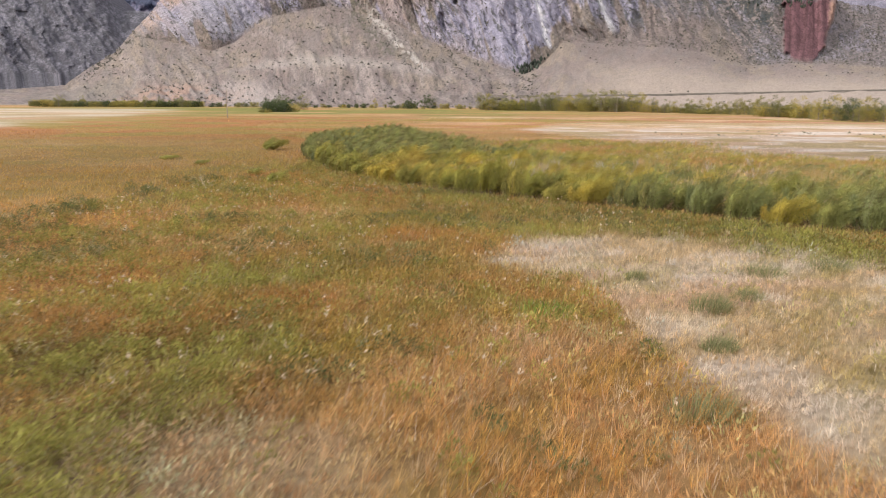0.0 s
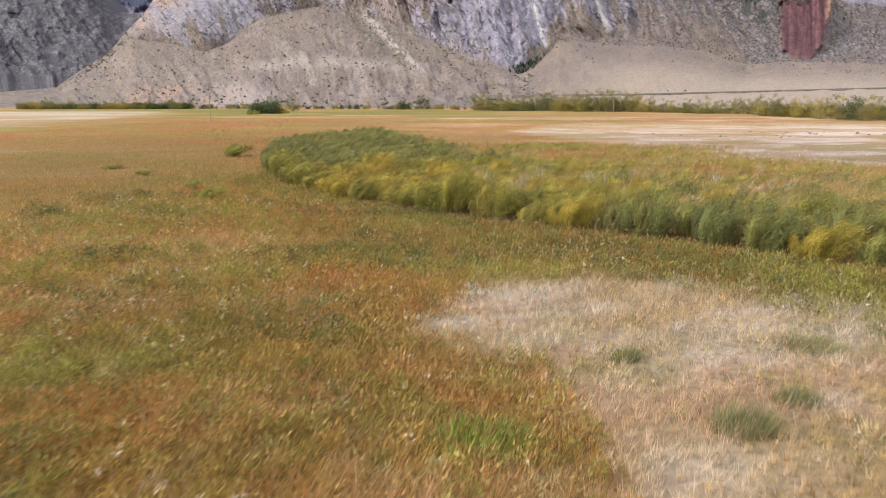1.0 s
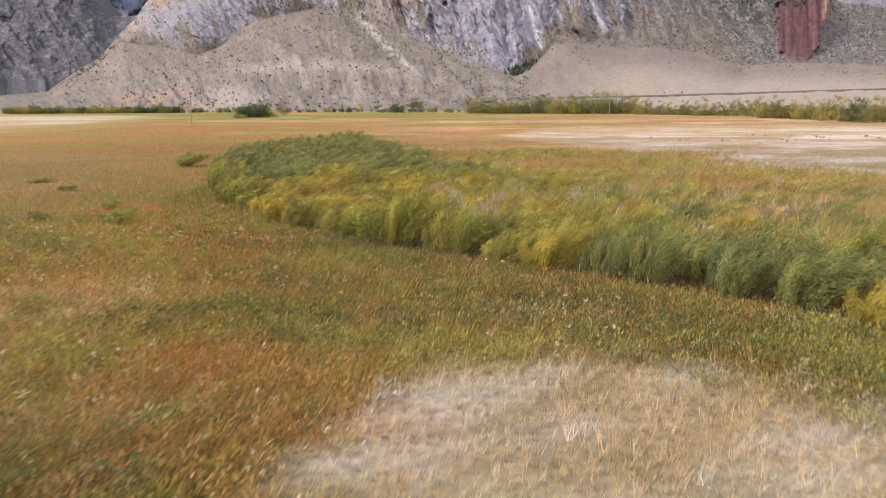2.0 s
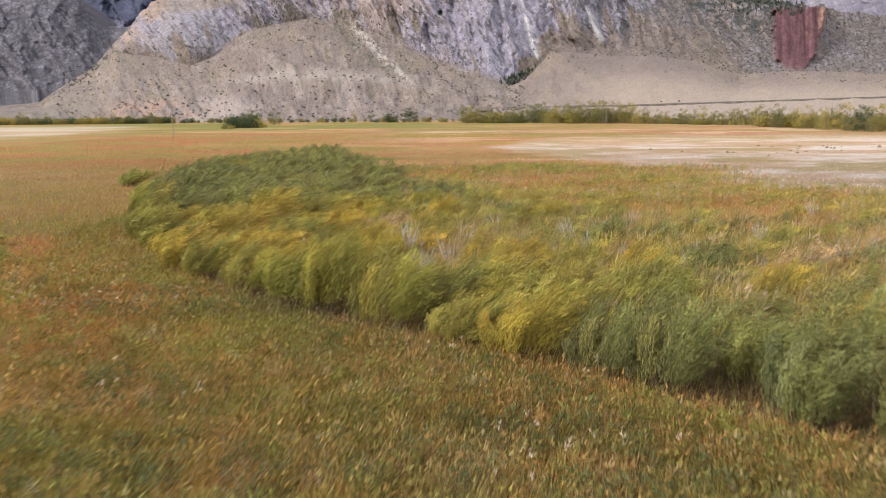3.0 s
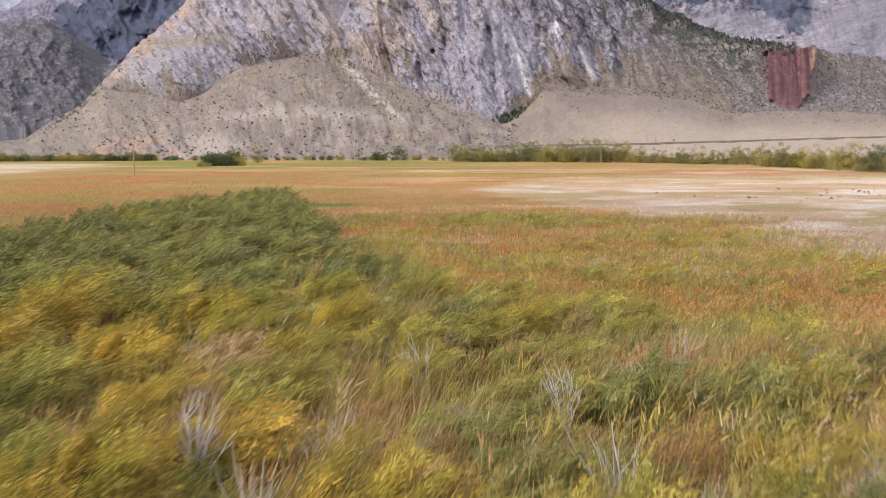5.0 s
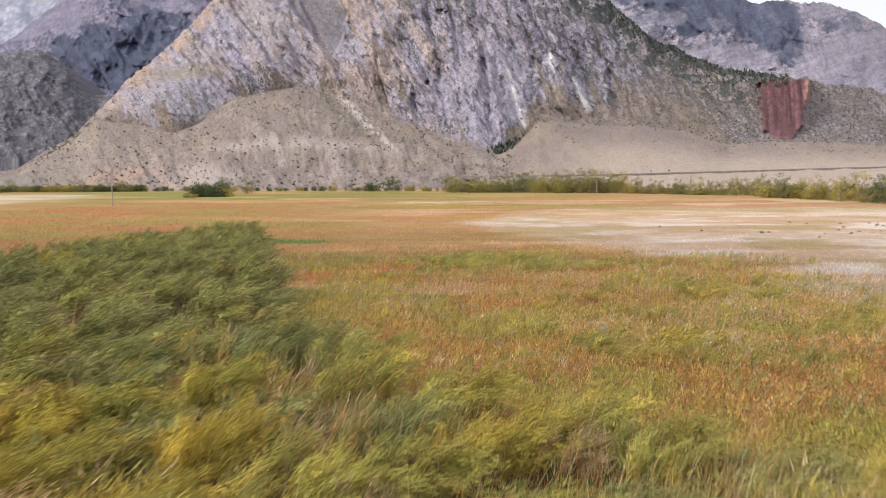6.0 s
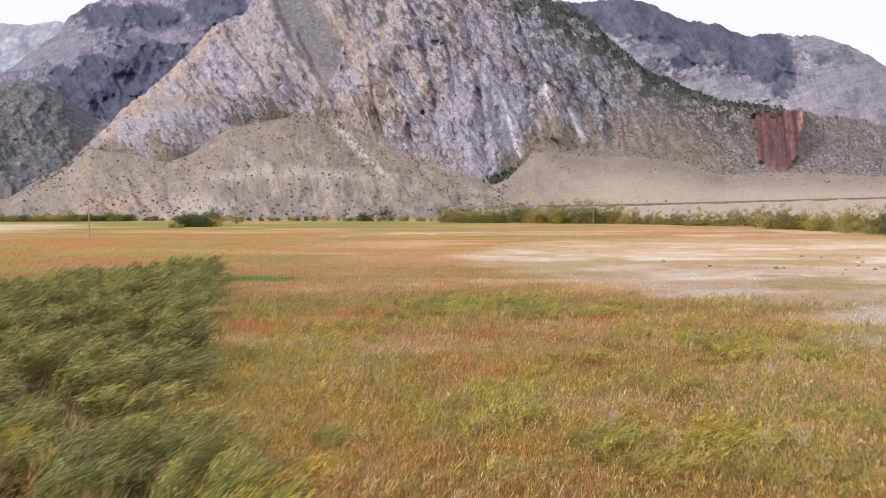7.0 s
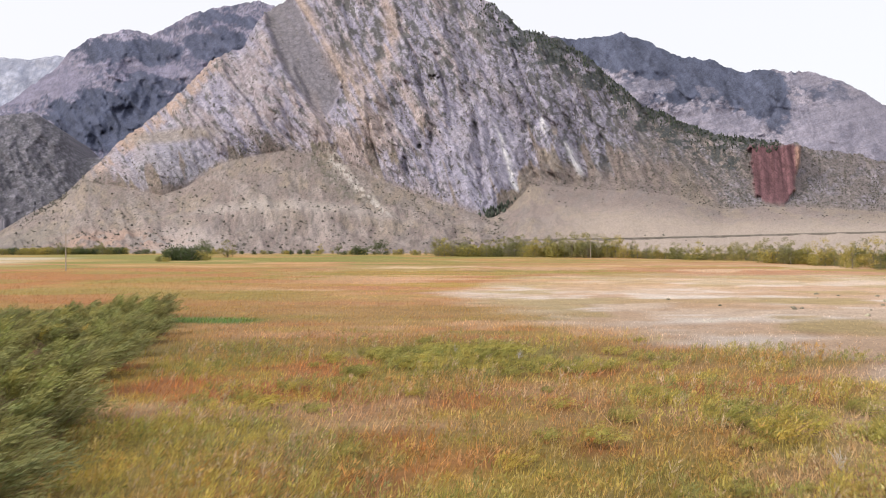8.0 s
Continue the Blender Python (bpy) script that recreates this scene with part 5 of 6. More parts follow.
def blades(count, seed, lo=(-110, 14), hi=(120, 330)):
    rng = np.random.RandomState(seed)
    cx = np.arange(lo[0], hi[0], 1.0)
    cy = np.arange(lo[1], hi[1], 1.0)
    X, Y = np.meshgrid(cx, cy)
    near = nearest_view(X + 0.5, Y + 0.5)
    dens = (13 / near) ** 1.7 * (1 - 0.6 * thicket(X, Y)) * (1 - 0.75 * pale_amount(X, Y)[1])
    dens[(X - path_x(Y)) > 0.66 * (Y - 5) + 4] = 0
    dens[(path_x(Y) - X) > 0.80 * (Y - 5) + 5] = 0
    lam = dens / dens.sum() * count
    n = rng.poisson(lam)
    x = np.repeat(X.ravel(), n.ravel()) + rng.rand(n.sum())
    y = np.repeat(Y.ravel(), n.ravel()) + rng.rand(n.sum())
    # gather the blades into tufts
    cell = 0.34
    jx, jy = np.floor(x / cell), np.floor(y / cell)
    hx = np.modf(np.abs(np.sin(jx * 12.9898 + jy * 78.233) * 43758.5453))[0]
    hy = np.modf(np.abs(np.sin(jx * 39.3468 + jy * 11.135) * 24634.6345))[0]
    pull = 0.55
    x = x * (1 - pull) + pull * (jx + hx) * cell
    y = y * (1 - pull) + pull * (jy + hy) * cell
    return x, y, hx, rng


def build_grass():
    x, y, tuft, rng = blades(500000, 61)
    n = len(x)
    near = nearest_view(x, y)
    a, b = pale_amount(x, y)
    th = thicket(x, y)
    c = meadow(x, y)
    # each tuft keeps a shade of its own; some stand out green, straw or rust
    c = c * (1 + (0.80 * tuft - 0.42) * np.clip(26 / near, 0.35, 1))[:, None]
    pick = rng.rand(n)
    tuft2 = np.modf(tuft * 97.0)[0]
    c = blend(c, GREEN, 0.65 * (tuft2 < 0.12 + 0.12 * (near < 22)) * (1 - 0.9 * a) * (1 - 0.8 * blob(x, y, 8, 20, 8, 9, 0.5)) * (1 - b) * np.clip(26 / near, 0, 1))
    c = blend(c, TAN, 0.7 * (tuft2 > 0.88) * np.clip(22 / near, 0, 1))
    c = blend(c, RUST, 0.6 * (np.abs(tuft2 - 0.4) < 0.06 + 0.05 * (near < 22)) * (1 - a) * (1 - b))
    c = blend(c, PALE, 0.8 * (pick > 0.96) * np.clip(18 / near, 0, 1))
    green = (c[:, 1] > c[:, 0] * 0.88)
    h = 0.24 + 0.30 * fbm(x / 2.2, y / 2.2, 211, 3) + 0.20 * tuft * (1 - a) + 0.08 * green - 0.05 * a - 0.22 * b + 0.12 * th
    h = np.maximum(h * rng.uniform(0.55, 1.2, n) * np.clip(1.25 - near / 130, 0.5, 1), 0.08)
    w = (0.010 + 0.010 * rng.rand(n) + 0.012 * green) * (near / 13) ** 0.75
    z = ground_z(x, y) - 0.02
    turn = rng.uniform(0, np.pi, n)
    lean = rng.normal(0, 0.38, (n, 2)) + np.array(WIND[:2]) * rng.uniform(0.0, 0.4, n)[:, None]
    side = np.stack([np.cos(turn), np.sin(turn)], 1) * (0.5 * w)[:, None]
    root = np.stack([x, y], 1)
    tip = root + lean * h[:, None]
    co = np.empty((n, 3, 3), np.float32)
    co[:, 0, :2], co[:, 0, 2] = root - side, z
    co[:, 1, :2], co[:, 1, 2] = root + side, z
    co[:, 2, :2], co[:, 2, 2] = tip, z + h
    c = np.maximum(c * np.minimum(1, 0.76 / c.max(1))[:, None], 0.02)
    ob = new("meadow_grass", quick_mesh("meadow_grass", co.reshape(-1, 3), np.arange(n * 3).reshape(-1, 3), M_GRASS, np.repeat(c, 3, 0)))
    tagged(ob, "knee-high autumn grass, ochre, rust, olive and bleached straw", "grass", kind="stuff")


build_grass()


def build_forbs():
    """Leafy herbs among the grass: clumps of small leaves, one piece of stuff."""
    rng = np.random.RandomState(63)
    x, y, tuft, _ = blades(62000, 67)
    a, b = pale_amount(x, y)
    kind = fbm(x / 5, y / 4 + 3, 221, 4) + 0.08 * (rng.rand(len(x)) - 0.5)
    keep = (rng.rand(len(x)) > 0.98 * np.maximum(a, b)) & (thicket(x, y) < 0.5) & (nearest_view(x, y) < 30 + 30 * rng.rand(len(x))) & (rng.rand(len(x)) > 0.85 * blob(x, y, 7, 20, 8, 10, 0.5))
    x, y, kind = x[keep], y[keep], kind[keep]
    # a belt of taller leafy herbs along the front of the thicket
    bx = rng.uniform(-16, 34, 6500)
    by = np.interp(bx, FRONT_X, FRONT_Y) - 11 * rng.rand(6500) ** 1.4 + 0.7
    belt_from = len(x)
    x, y, kind = np.concatenate([x, bx]), np.concatenate([y, by]), np.concatenate([kind, rng.uniform(0.42, 0.62, 6500)])
    n, per = len(x), 22
    near = nearest_view(x, y)
    size = (0.18 + 0.38 * rng.rand(n) ** 2) * (near / 13) ** 0.2
    c = meadow(x, y) * rng.uniform(0.62, 1.35, n)[:, None]
    size[belt_from:] *= 1.0
    c[belt_from:] = 0.85 * blend(c[belt_from:], (0.245, 0.24, 0.07), 0.5)
    c[belt_from:] = blend(c[belt_from:], (0.50, 0.37, 0.25), 0.6 * (rng.rand(n - belt_from) > 0.94))
    c = blend(c, (0.27, 0.285, 0.08), 0.6 * (kind > 0.53) * (1 - blob(x, y, 7, 20, 9, 10, 0.4)))
    c = blend(c, (0.43, 0.41, 0.10), 0.6 * (kind > 0.59) * (1 - blob(x, y, 7, 20, 9, 10, 0.4)))
    c = blend(c, (0.55, 0.28, 0.12), 0.4 * (kind < 0.41))
    c = blend(c, (0.62, 0.47, 0.22), 0.5 * (rng.rand(n) > 0.95))
    c = blend(c, (0.30, 0.30, 0.18), 0.5 * (rng.rand(n) > 0.94))
    root = np.stack([x, y, ground_z(x, y)], 1)
    d = rng.normal(size=(n, per, 3))
    d = d / np.linalg.norm(d, axis=2, keepdims=True) * rng.uniform(0.3, 1.0, (n, per, 1))
    d[..., 2] = np.abs(d[..., 2]) * 1.1 + 0.15
    at = (root[:, None] + d * size[:, None, None]).reshape(-1, 3)
    along = (d + np.array((0.25, 0, 0.5)) + rng.normal(0, 0.4, d.shape)).reshape(-1, 3)
    s = np.repeat(size, per)
    co, tri = slivers(at, along, s * rng.uniform(0.19, 0.42, n * per), s * rng.uniform(0.085, 0.155, n * per), rng)
    tint = np.repeat(np.clip(c, 0.02, 0.55), per * 3, 0)
    ob = new("meadow_forbs", quick_mesh("meadow_forbs", co, tri, M_GRASS, tint))
    tagged(ob, "leafy green and russet herbs mixed into the meadow grass", "herbs", kind="stuff")


build_forbs()


def build_mounds():
    """Leafy green, lime and rust herbs that grow in low rounded mounds before the thicket."""
    rng = np.random.RandomState(64)
    n = 9000
    x, y = rng.uniform(-26, 20, n), rng.uniform(16, 74, n)
    a, _ = pale_amount(x, y)
    patch, hue = fbm(x / 4.5, y / 3.2, 261, 4), fbm(x / 6 + 3, y / 5, 265, 3) + 0.10 * (rng.rand(n) - 0.5)
    front = np.interp(x, FRONT_X, FRONT_Y) - y
    want = (0.10 + 0.90 * step(0.46, 0.58, patch + 0.07 * step(9, 3, front))) * (1 - np.clip(2 * a, 0, 1)) * step(-0.5, 0.5, front) * (1 - 0.9 * blob(x, y, 7, 20, 8, 10, 0.5))
    keep = rng.rand(n) < want * 0.95
    x, y, hue, front = x[keep], y[keep], hue[keep], front[keep]
    n, per = len(x), 60
    wide, tall = rng.uniform(0.22, 0.58, n), rng.uniform(0.36, 0.74, n)
    d = rng.normal(size=(n, per, 3))
    d = d / np.linalg.norm(d, axis=2, keepdims=True) * rng.uniform(0.72, 1.05, (n, per, 1))
    d[..., 2] = np.abs(d[..., 2])
    at = np.stack([x, y, ground_z(x, y)], 1)[:, None] + d * np.stack([wide, wide, tall], 1)[:, None]
    along = d * (1, 1, 0.7) + np.array((0.3, 0, 0.35)) + rng.normal(0, 0.4, d.shape)
    co, tri = slivers(at.reshape(-1, 3), along.reshape(-1, 3), rng.uniform(0.07, 0.15, n * per), rng.uniform(0.035, 0.065, n * per), rng)
    c = np.zeros((n, 3)) + np.array((0.26, 0.25, 0.07))
    c = blend(c, (0.37, 0.345, 0.09), step(0.50, 0.58, hue))
    c = blend(c, (0.17, 0.185, 0.075), 0.9 * (hue < 0.44))
    c = blend(c, (0.46, 0.28, 0.11), 0.85 * (rng.rand(n) > 0.86))
    c = blend(c, (0.50, 0.41, 0.24), 0.8 * (rng.rand(n) > 0.92))
    c = c * rng.uniform(0.75, 1.15, (n, 1))
    ob = new("herb_mounds", quick_mesh("herb_mounds", co, tri, M_GRASS, np.repeat(c, per * 3, 0)))
    tagged(ob, "low rounded mounds of leafy green and russet herbs", "herbs", kind="stuff")


build_mounds()


def build_tall_grass():
    """Tall dry grass standing between the willows."""
    rng = np.random.RandomState(65)
    n = 300000
    x, y = rng.uniform(-14, 44, n), rng.uniform(46, 112, n)
    patch = fbm(x / 4, y / 4, 241, 4)
    want = thicket(x, y) * (0.25 + 0.75 * step(0.42, 0.58, patch)) * (0.25 + 0.75 * np.maximum(blob(x, y, 13, 70, 11, 9, 0.6), 0.9 * step(10, 20, x))) * (1 - 0.6 * step(90, 112, y))
    near = np.interp(x, (-22, -8, 1, 10, 17, 27, 45), (111, 77, 65, 60, 54, 46, 34))
    want = want * step(4, 8, y - near)
    keep = rng.rand(n) < want
    x, y, patch = x[keep], y[keep], patch[keep]
    n = len(x)
    h = rng.uniform(0.9, 2.1, n) * (0.75 + 0.4 * patch)
    root = np.stack([x, y, ground_z(x, y) - 0.02], 1)
    tip = root + np.stack([h * (0.25 + rng.normal(0, 0.22, n)), h * rng.normal(0, 0.2, n), h], 1)
    t = rng.uniform(0, np.pi, n)
    side = np.stack([np.cos(t), np.sin(t), 0 * t], 1) * rng.uniform(0.005, 0.013, n)[:, None]
    co = np.stack([root - side, root + side, tip], 1).reshape(-1, 3)
    c = np.zeros((n, 3)) + np.array((0.52, 0.36, 0.13))
    k = rng.rand(n)
    c = blend(c, (0.66, 0.50, 0.31), k > 0.62)
    c = blend(c, (0.54, 0.27, 0.10), k < 0.26)
    c = blend(c, (0.38, 0.36, 0.11), (k > 0.3) & (k < 0.5))
    ob = new("tall_dry_grass", quick_mesh("tall_dry_grass", co, np.arange(3 * n).reshape(-1, 3), M_GRASS, np.repeat(c, 3, 0)))
    tagged(ob, "tall straw and rust coloured dry grass between willows", "grass", kind="stuff")


build_tall_grass()


def build_tall_herbs():
    """Slender upright herbs, yellow, olive and rose, between the willows and in the grass beyond them."""
    rng = np.random.RandomState(66)
    n = 44000
    x, y = rng.uniform(-6, 62, n), rng.uniform(50, 150, n)
    th, a, b = thicket(x, y), *pale_amount(x, y)
    patch, hue = fbm(x / 5, y / 4, 251, 4), fbm(x / 6 + 4, y / 5, 255, 4)
    near = np.interp(x, FRONT_X, FRONT_Y)
    beyond = step(80, 100, y) * (1 - th) * (1 - np.clip(1.4 * b, 0, 1)) * step(0.45, 0.57, patch) * 0.75 * step(-2, 8, x - np.interp(y, (96, 130, 150), (4, -4, -8)))
    want = np.maximum(th * step(3, 7, y - near) * (0.15 + 0.85 * step(0.40, 0.55, patch)) * step(-2, 8, x) * 0.62, beyond) * (1 - step(132, 150, y))
    want = want * (x - path_x(y) < 0.62 * (y - 15) + 4)
    keep = rng.rand(n) < want
    x, y, th, hue = x[keep], y[keep], th[keep], hue[keep] + 0.12 * (rng.rand(keep.sum()) - 0.5)
    n, per = len(x), 24
    tall = (0.58 + 0.62 * th) * rng.uniform(0.7, 1.5, n)
    wide = rng.uniform(0.12, 0.34, n) * (0.7 + 0.5 * th)
    u = rng.rand(n, per) ** 0.7
    ang = rng.uniform(0, 6.28, (n, per))
    out = wide[:, None] * (0.25 + u) * rng.uniform(0.2, 1, (n, per))
    at = np.stack([x[:, None] + out * np.cos(ang) + 0.22 * tall[:, None] * u ** 2, y[:, None] + out * np.sin(ang), ground_z(x, y)[:, None] + 0.9 * tall[:, None] * u], -1).reshape(-1, 3)
    along = np.stack([0.5 * np.cos(ang) + 0.35, 0.5 * np.sin(ang), 1.0 + 0 * ang], -1).reshape(-1, 3) + rng.normal(0, 0.22, (n * per, 3))
    co, tri = slivers(at, along, np.repeat(tall, per) * rng.uniform(0.16, 0.34, n * per), rng.uniform(0.022, 0.05, n * per), rng)
    c = np.zeros((n, 3)) + np.array((0.33, 0.31, 0.10))
    c = blend(c, (0.52, 0.41, 0.11), step(0.50, 0.58, hue))
    c = blend(c, (0.56, 0.33, 0.13), 0.9 * (hue < 0.42))
    c = blend(c, (0.60, 0.45, 0.33), 0.8 * (rng.rand(n) > 0.82))
    c = blend(c, (0.26, 0.28, 0.11), 0.8 * (rng.rand(n) > 0.80))
    c = c * rng.uniform(0.75, 1.2, (n, 1))
    ob = new("tall_herbs", quick_mesh("tall_herbs", co, tri, M_GRASS, np.repeat(c, per * 3, 0)))
    tagged(ob, "slender yellow, olive and rose herbs standing between willows", "herbs", kind="stuff")


build_tall_herbs()


def build_seed_heads():
    """Pale fluffy seed heads on thin stalks."""
    rng = np.random.RandomState(69)
    n = 900
    x, y = rng.uniform(-22, 14, n), rng.uniform(20, 70, n)
    keep = (fbm(x / 5, y / 4, 231, 3) > 0.50) & (thicket(x, y) < 0.3)
    x, y = x[keep], y[keep]
    n, per = len(x), 6
    h = rng.uniform(0.55, 0.85, n)
    top = np.stack([x + 0.15, y, ground_z(x, y) + h], 1)
    at = (top[:, None] + rng.normal(0, 0.03, (n, per, 3))).reshape(-1, 3)
    co, tri = leaves(at, rng.normal(0, 0.7, at.shape) + np.array((0.4, 0, 0.6)), rng.uniform(0.07, 0.15, n * per), rng.uniform(0.03, 0.06, n * per), rng)
    foot = np.stack([x, y, ground_z(x, y)], 1)
    sc = np.stack([foot - (0.006, 0, 0), foot + (0.006, 0, 0), top], 1).reshape(-1, 3)
    st = np.arange(n * 3).reshape(-1, 3) + len(co)
    tint = np.concatenate([np.tile((0.68, 0.55, 0.40), (len(co), 1)), np.tile((0.40, 0.30, 0.14), (len(sc), 1))])
    ob = new("seed_heads", quick_mesh("seed_heads", np.concatenate([co, sc]), np.concatenate([tri, st]), M_GRASS, tint))
    tagged(ob, "pale fluffy seed heads on thin dry stalks", "seed heads", kind="stuff")


build_seed_heads()


# ---- low shrubs, dead shrubs and rushes ----
def low_shrub_proto(seed, mat, label):
    st, (fo,) = willow_meshes(seed, 40, 17, 1.25, 1.45, (mat,))
    root = new("low_shrub")
    part("woody_frame", st, root, "thin brown stems")
    part("foliage", fo, root)
    return tagged(root, label, "shrub", "low shrubs in the grass")


LOW = [low_shrub_proto(930 + k, m, t) for k, (m, t) in enumerate(((M_LOW, "low olive-green shrub growing in the orange grass"), (M_LOW, "low olive-green shrub growing in the orange grass"),
                                                                  (M_WILLOW, "low green shrub growing in the orange grass"), (M_WILLOW_YL, "low yellow shrub growing in the orange grass")))]
rng = np.random.RandomState(91)
low_spots = []
for cx, cy, rx, ry, many in ((17, 135, 11, 9, 75), (22, 101, 14, 10, 44), (36, 104, 13, 11, 38), (28, 118, 16, 8, 26), (8, 122, 6, 8, 9), (9, 100, 5, 6, 9)):
    for _ in range(many):
        dx, dy = rng.normal(0, 0.5, 2)
        low_spots.append((cx + rx * dx, cy + ry * dy, (1.0 if cy > 130 else 0.85) * max(0.4, 1 - 0.45 * math.hypot(dx, dy))))
seen = set()
for x, y, size in low_spots:
    k = (0, 0, 1, 2, 2, 3)[rng.randint(6)] if y < 128 else (0, 1, 2, 2, 2)[rng.randint(5)]
    s = size * rng.uniform(0.5, 1.25)
    m = pose(x, y, float(ground_z(np.array(x), np.array(y))) - 0.03, 0, 0, rng.uniform(-30, 30)) @ Matrix.Diagonal((s * 1.2, s * 1.2, s, 1))
    if k in seen:
        copy_thing(LOW[k], m @ Matrix.Diagonal([1 / v for v in LOW[k].scale] + [1]))
    else:
        seen.add(k)
        LOW[k].matrix_basis = m


def dead_shrub_proto(seed):
    rng = np.random.RandomState(seed)
    root = new("dead_shrub")
    for k in range(13):
        a = rng.uniform(0, 6.28)
        lean = np.array((math.cos(a), math.sin(a), 0)) * rng.uniform(0.2, 0.8)
        u = np.linspace(0, 1, 6)[:, None]
        h = rng.uniform(1.1, 2.1)
        pts = lean * u ** 1.3 + np.array((0, 0, 1)) * h * u + WIND * 0.4 * u ** 2 + rng.normal(0, 0.035, (6, 3)) * u
        pieces = [tube(pts, np.linspace(0.024, 0.006, 6), 4)]
        for q in range(4):
            t = rng.randint(2, 5)
            e = pts[t] + rng.normal(0, 0.22, 3) + np.array((0.1, 0, 0.35))
            pieces.append(tube([pts[t], 0.5 * (pts[t] + e) + rng.normal(0, 0.03, 3), e], (0.014, 0.009, 0.004), 3))
        co, quads = joined(pieces)
        part("branch", quick_mesh("branch", co, quads, M_DEAD), root)
    return tagged(root, "bare grey dead shrub with bleached branches among willows", "dead shrub", "dead shrubs")


DEAD = [dead_shrub_proto(960 + k) for k in range(3)]
dead_spots = [(4.5, 68.5), (7.4, 66.3), (14.6, 66.8), (15.2, 71.5), (18.6, 68.4), (19.8, 71.6), (9.2, 73.6), (12.2, 75.4), (14.8, 76.2), (22.6, 70.2), (24.4, 74.6), (27, 77), (5.2, 76.4), (19, 80.6), (7.6, 69), (26.6, 70.8), (29, 73),
              (9.5, 67), (10.6, 68.5), (11.8, 67.8), (12.6, 69.5), (8.6, 70), (16.5, 70), (13.5, 73), (21, 73), (6.5, 73), (17, 78), (11, 79), (23, 81), (24, 100.5), (25.5, 101), (20, 103), (37, 108), (38, 107), (16, 137), (20, 135), (29, 112), (31, 84)]
for k, (x, y) in enumerate(dead_spots):
    s = rng.uniform(0.7, 1.1) * (0.6 if y > 95 else 1.0)
    m = pose(x, y, float(ground_z(np.array(x), np.array(y))) - 0.04, 0, 0, rng.uniform(0, 360)) @ Matrix.Diagonal((s, s, s, 1))
    p = DEAD[k % 3]
    if k < 3:
        p.matrix_basis = m
    else:
        copy_thing(p, m @ Matrix.Diagonal([1 / v for v in p.scale] + [1]))


def rush_clump(x, y, size, tall, seed, tone=(0.27, 0.27, 0.13), name="rush_clump", label="dusty green rush clump in bleached grass"):
    rng = np.random.RandomState(seed)
    n = 420
    a, q = rng.uniform(0, 6.28, n), size * np.sqrt(rng.rand(n))
    root = np.stack([q * np.cos(a), q * np.sin(a) * 0.8, np.zeros(n)], 1)
    h = tall * rng.uniform(0.5, 1.1, n) * (1 - 0.4 * (q / size) ** 2)
    tip = root + np.stack([0.35 * h + rng.normal(0, 0.12, n) + 0.25 * root[:, 0], rng.normal(0, 0.12, n) + 0.25 * root[:, 1], h], 1)
    t = rng.uniform(0, 3.14, n)
    side = np.stack([np.cos(t), np.sin(t), 0 * t], 1) * (0.03 if tone[1] > 0.3 else 0.014)
    co = np.stack([root - side, root + side, tip], 1).reshape(-1, 3)
    tint = np.repeat(np.array(tone) * rng.uniform(0.7, 1.4, (n, 1)), 3, 0)
    ob = new(name, quick_mesh(name, co, np.arange(3 * n).reshape(-1, 3), M_GRASS, tint))
    ob.location = (x, y, float(ground_z(np.array(x), np.array(y))) - 0.02)
    return tagged(ob, label, "grass clump", "rush clumps")


for k, (x, y, size, tall) in enumerate(((12.0, 32.0, 0.75, 0.85), (13.9, 33.6, 0.5, 0.6), (9.2, 22.6, 0.9, 0.75), (16.0, 38.0, 1.0, 0.6), (11.0, 27.5, 0.5, 0.6), (19.5, 39.5, 0.9, 0.6), (10.2, 36.6, 0.4, 0.5))):
    rush_clump(x, y, size, tall, 980 + k)
rush_clump(6.0, 31.0, 1.15, 0.62, 995, (0.25, 0.34, 0.07), "lime_herb_clump", "bright lime-green low herb clump in the grass")


def build_sage():
    """Small grey-green sage bushes dotted over the salty flat."""
    rng = np.random.RandomState(71)
    places, sizes, tall, colours = [], [], [], []
    for cx, cy, rx, ry, many in ((84, 190, 26, 14, 34), (62, 176, 14, 8, 8)):
        for _ in range(many):
            x, y = cx + rx * rng.normal(0, 0.5), cy + ry * rng.normal(0, 0.5)
            s = rng.uniform(0.16, 0.42)
            places.append((x, y, float(ground_z(np.array(x), np.array(y))) - 0.02))
            sizes.append(s)
            tall.append(s * rng.uniform(0.7, 1.1))
            colours.append(np.array((0.29, 0.26, 0.19)) * rng.uniform(0.7, 1.3))
    scatter("sage_scrub", "small grey-green sage bushes dotted over the pale flat", "scrub", places, sizes, tall, colours, 72, M_SCRUB)


build_sage()


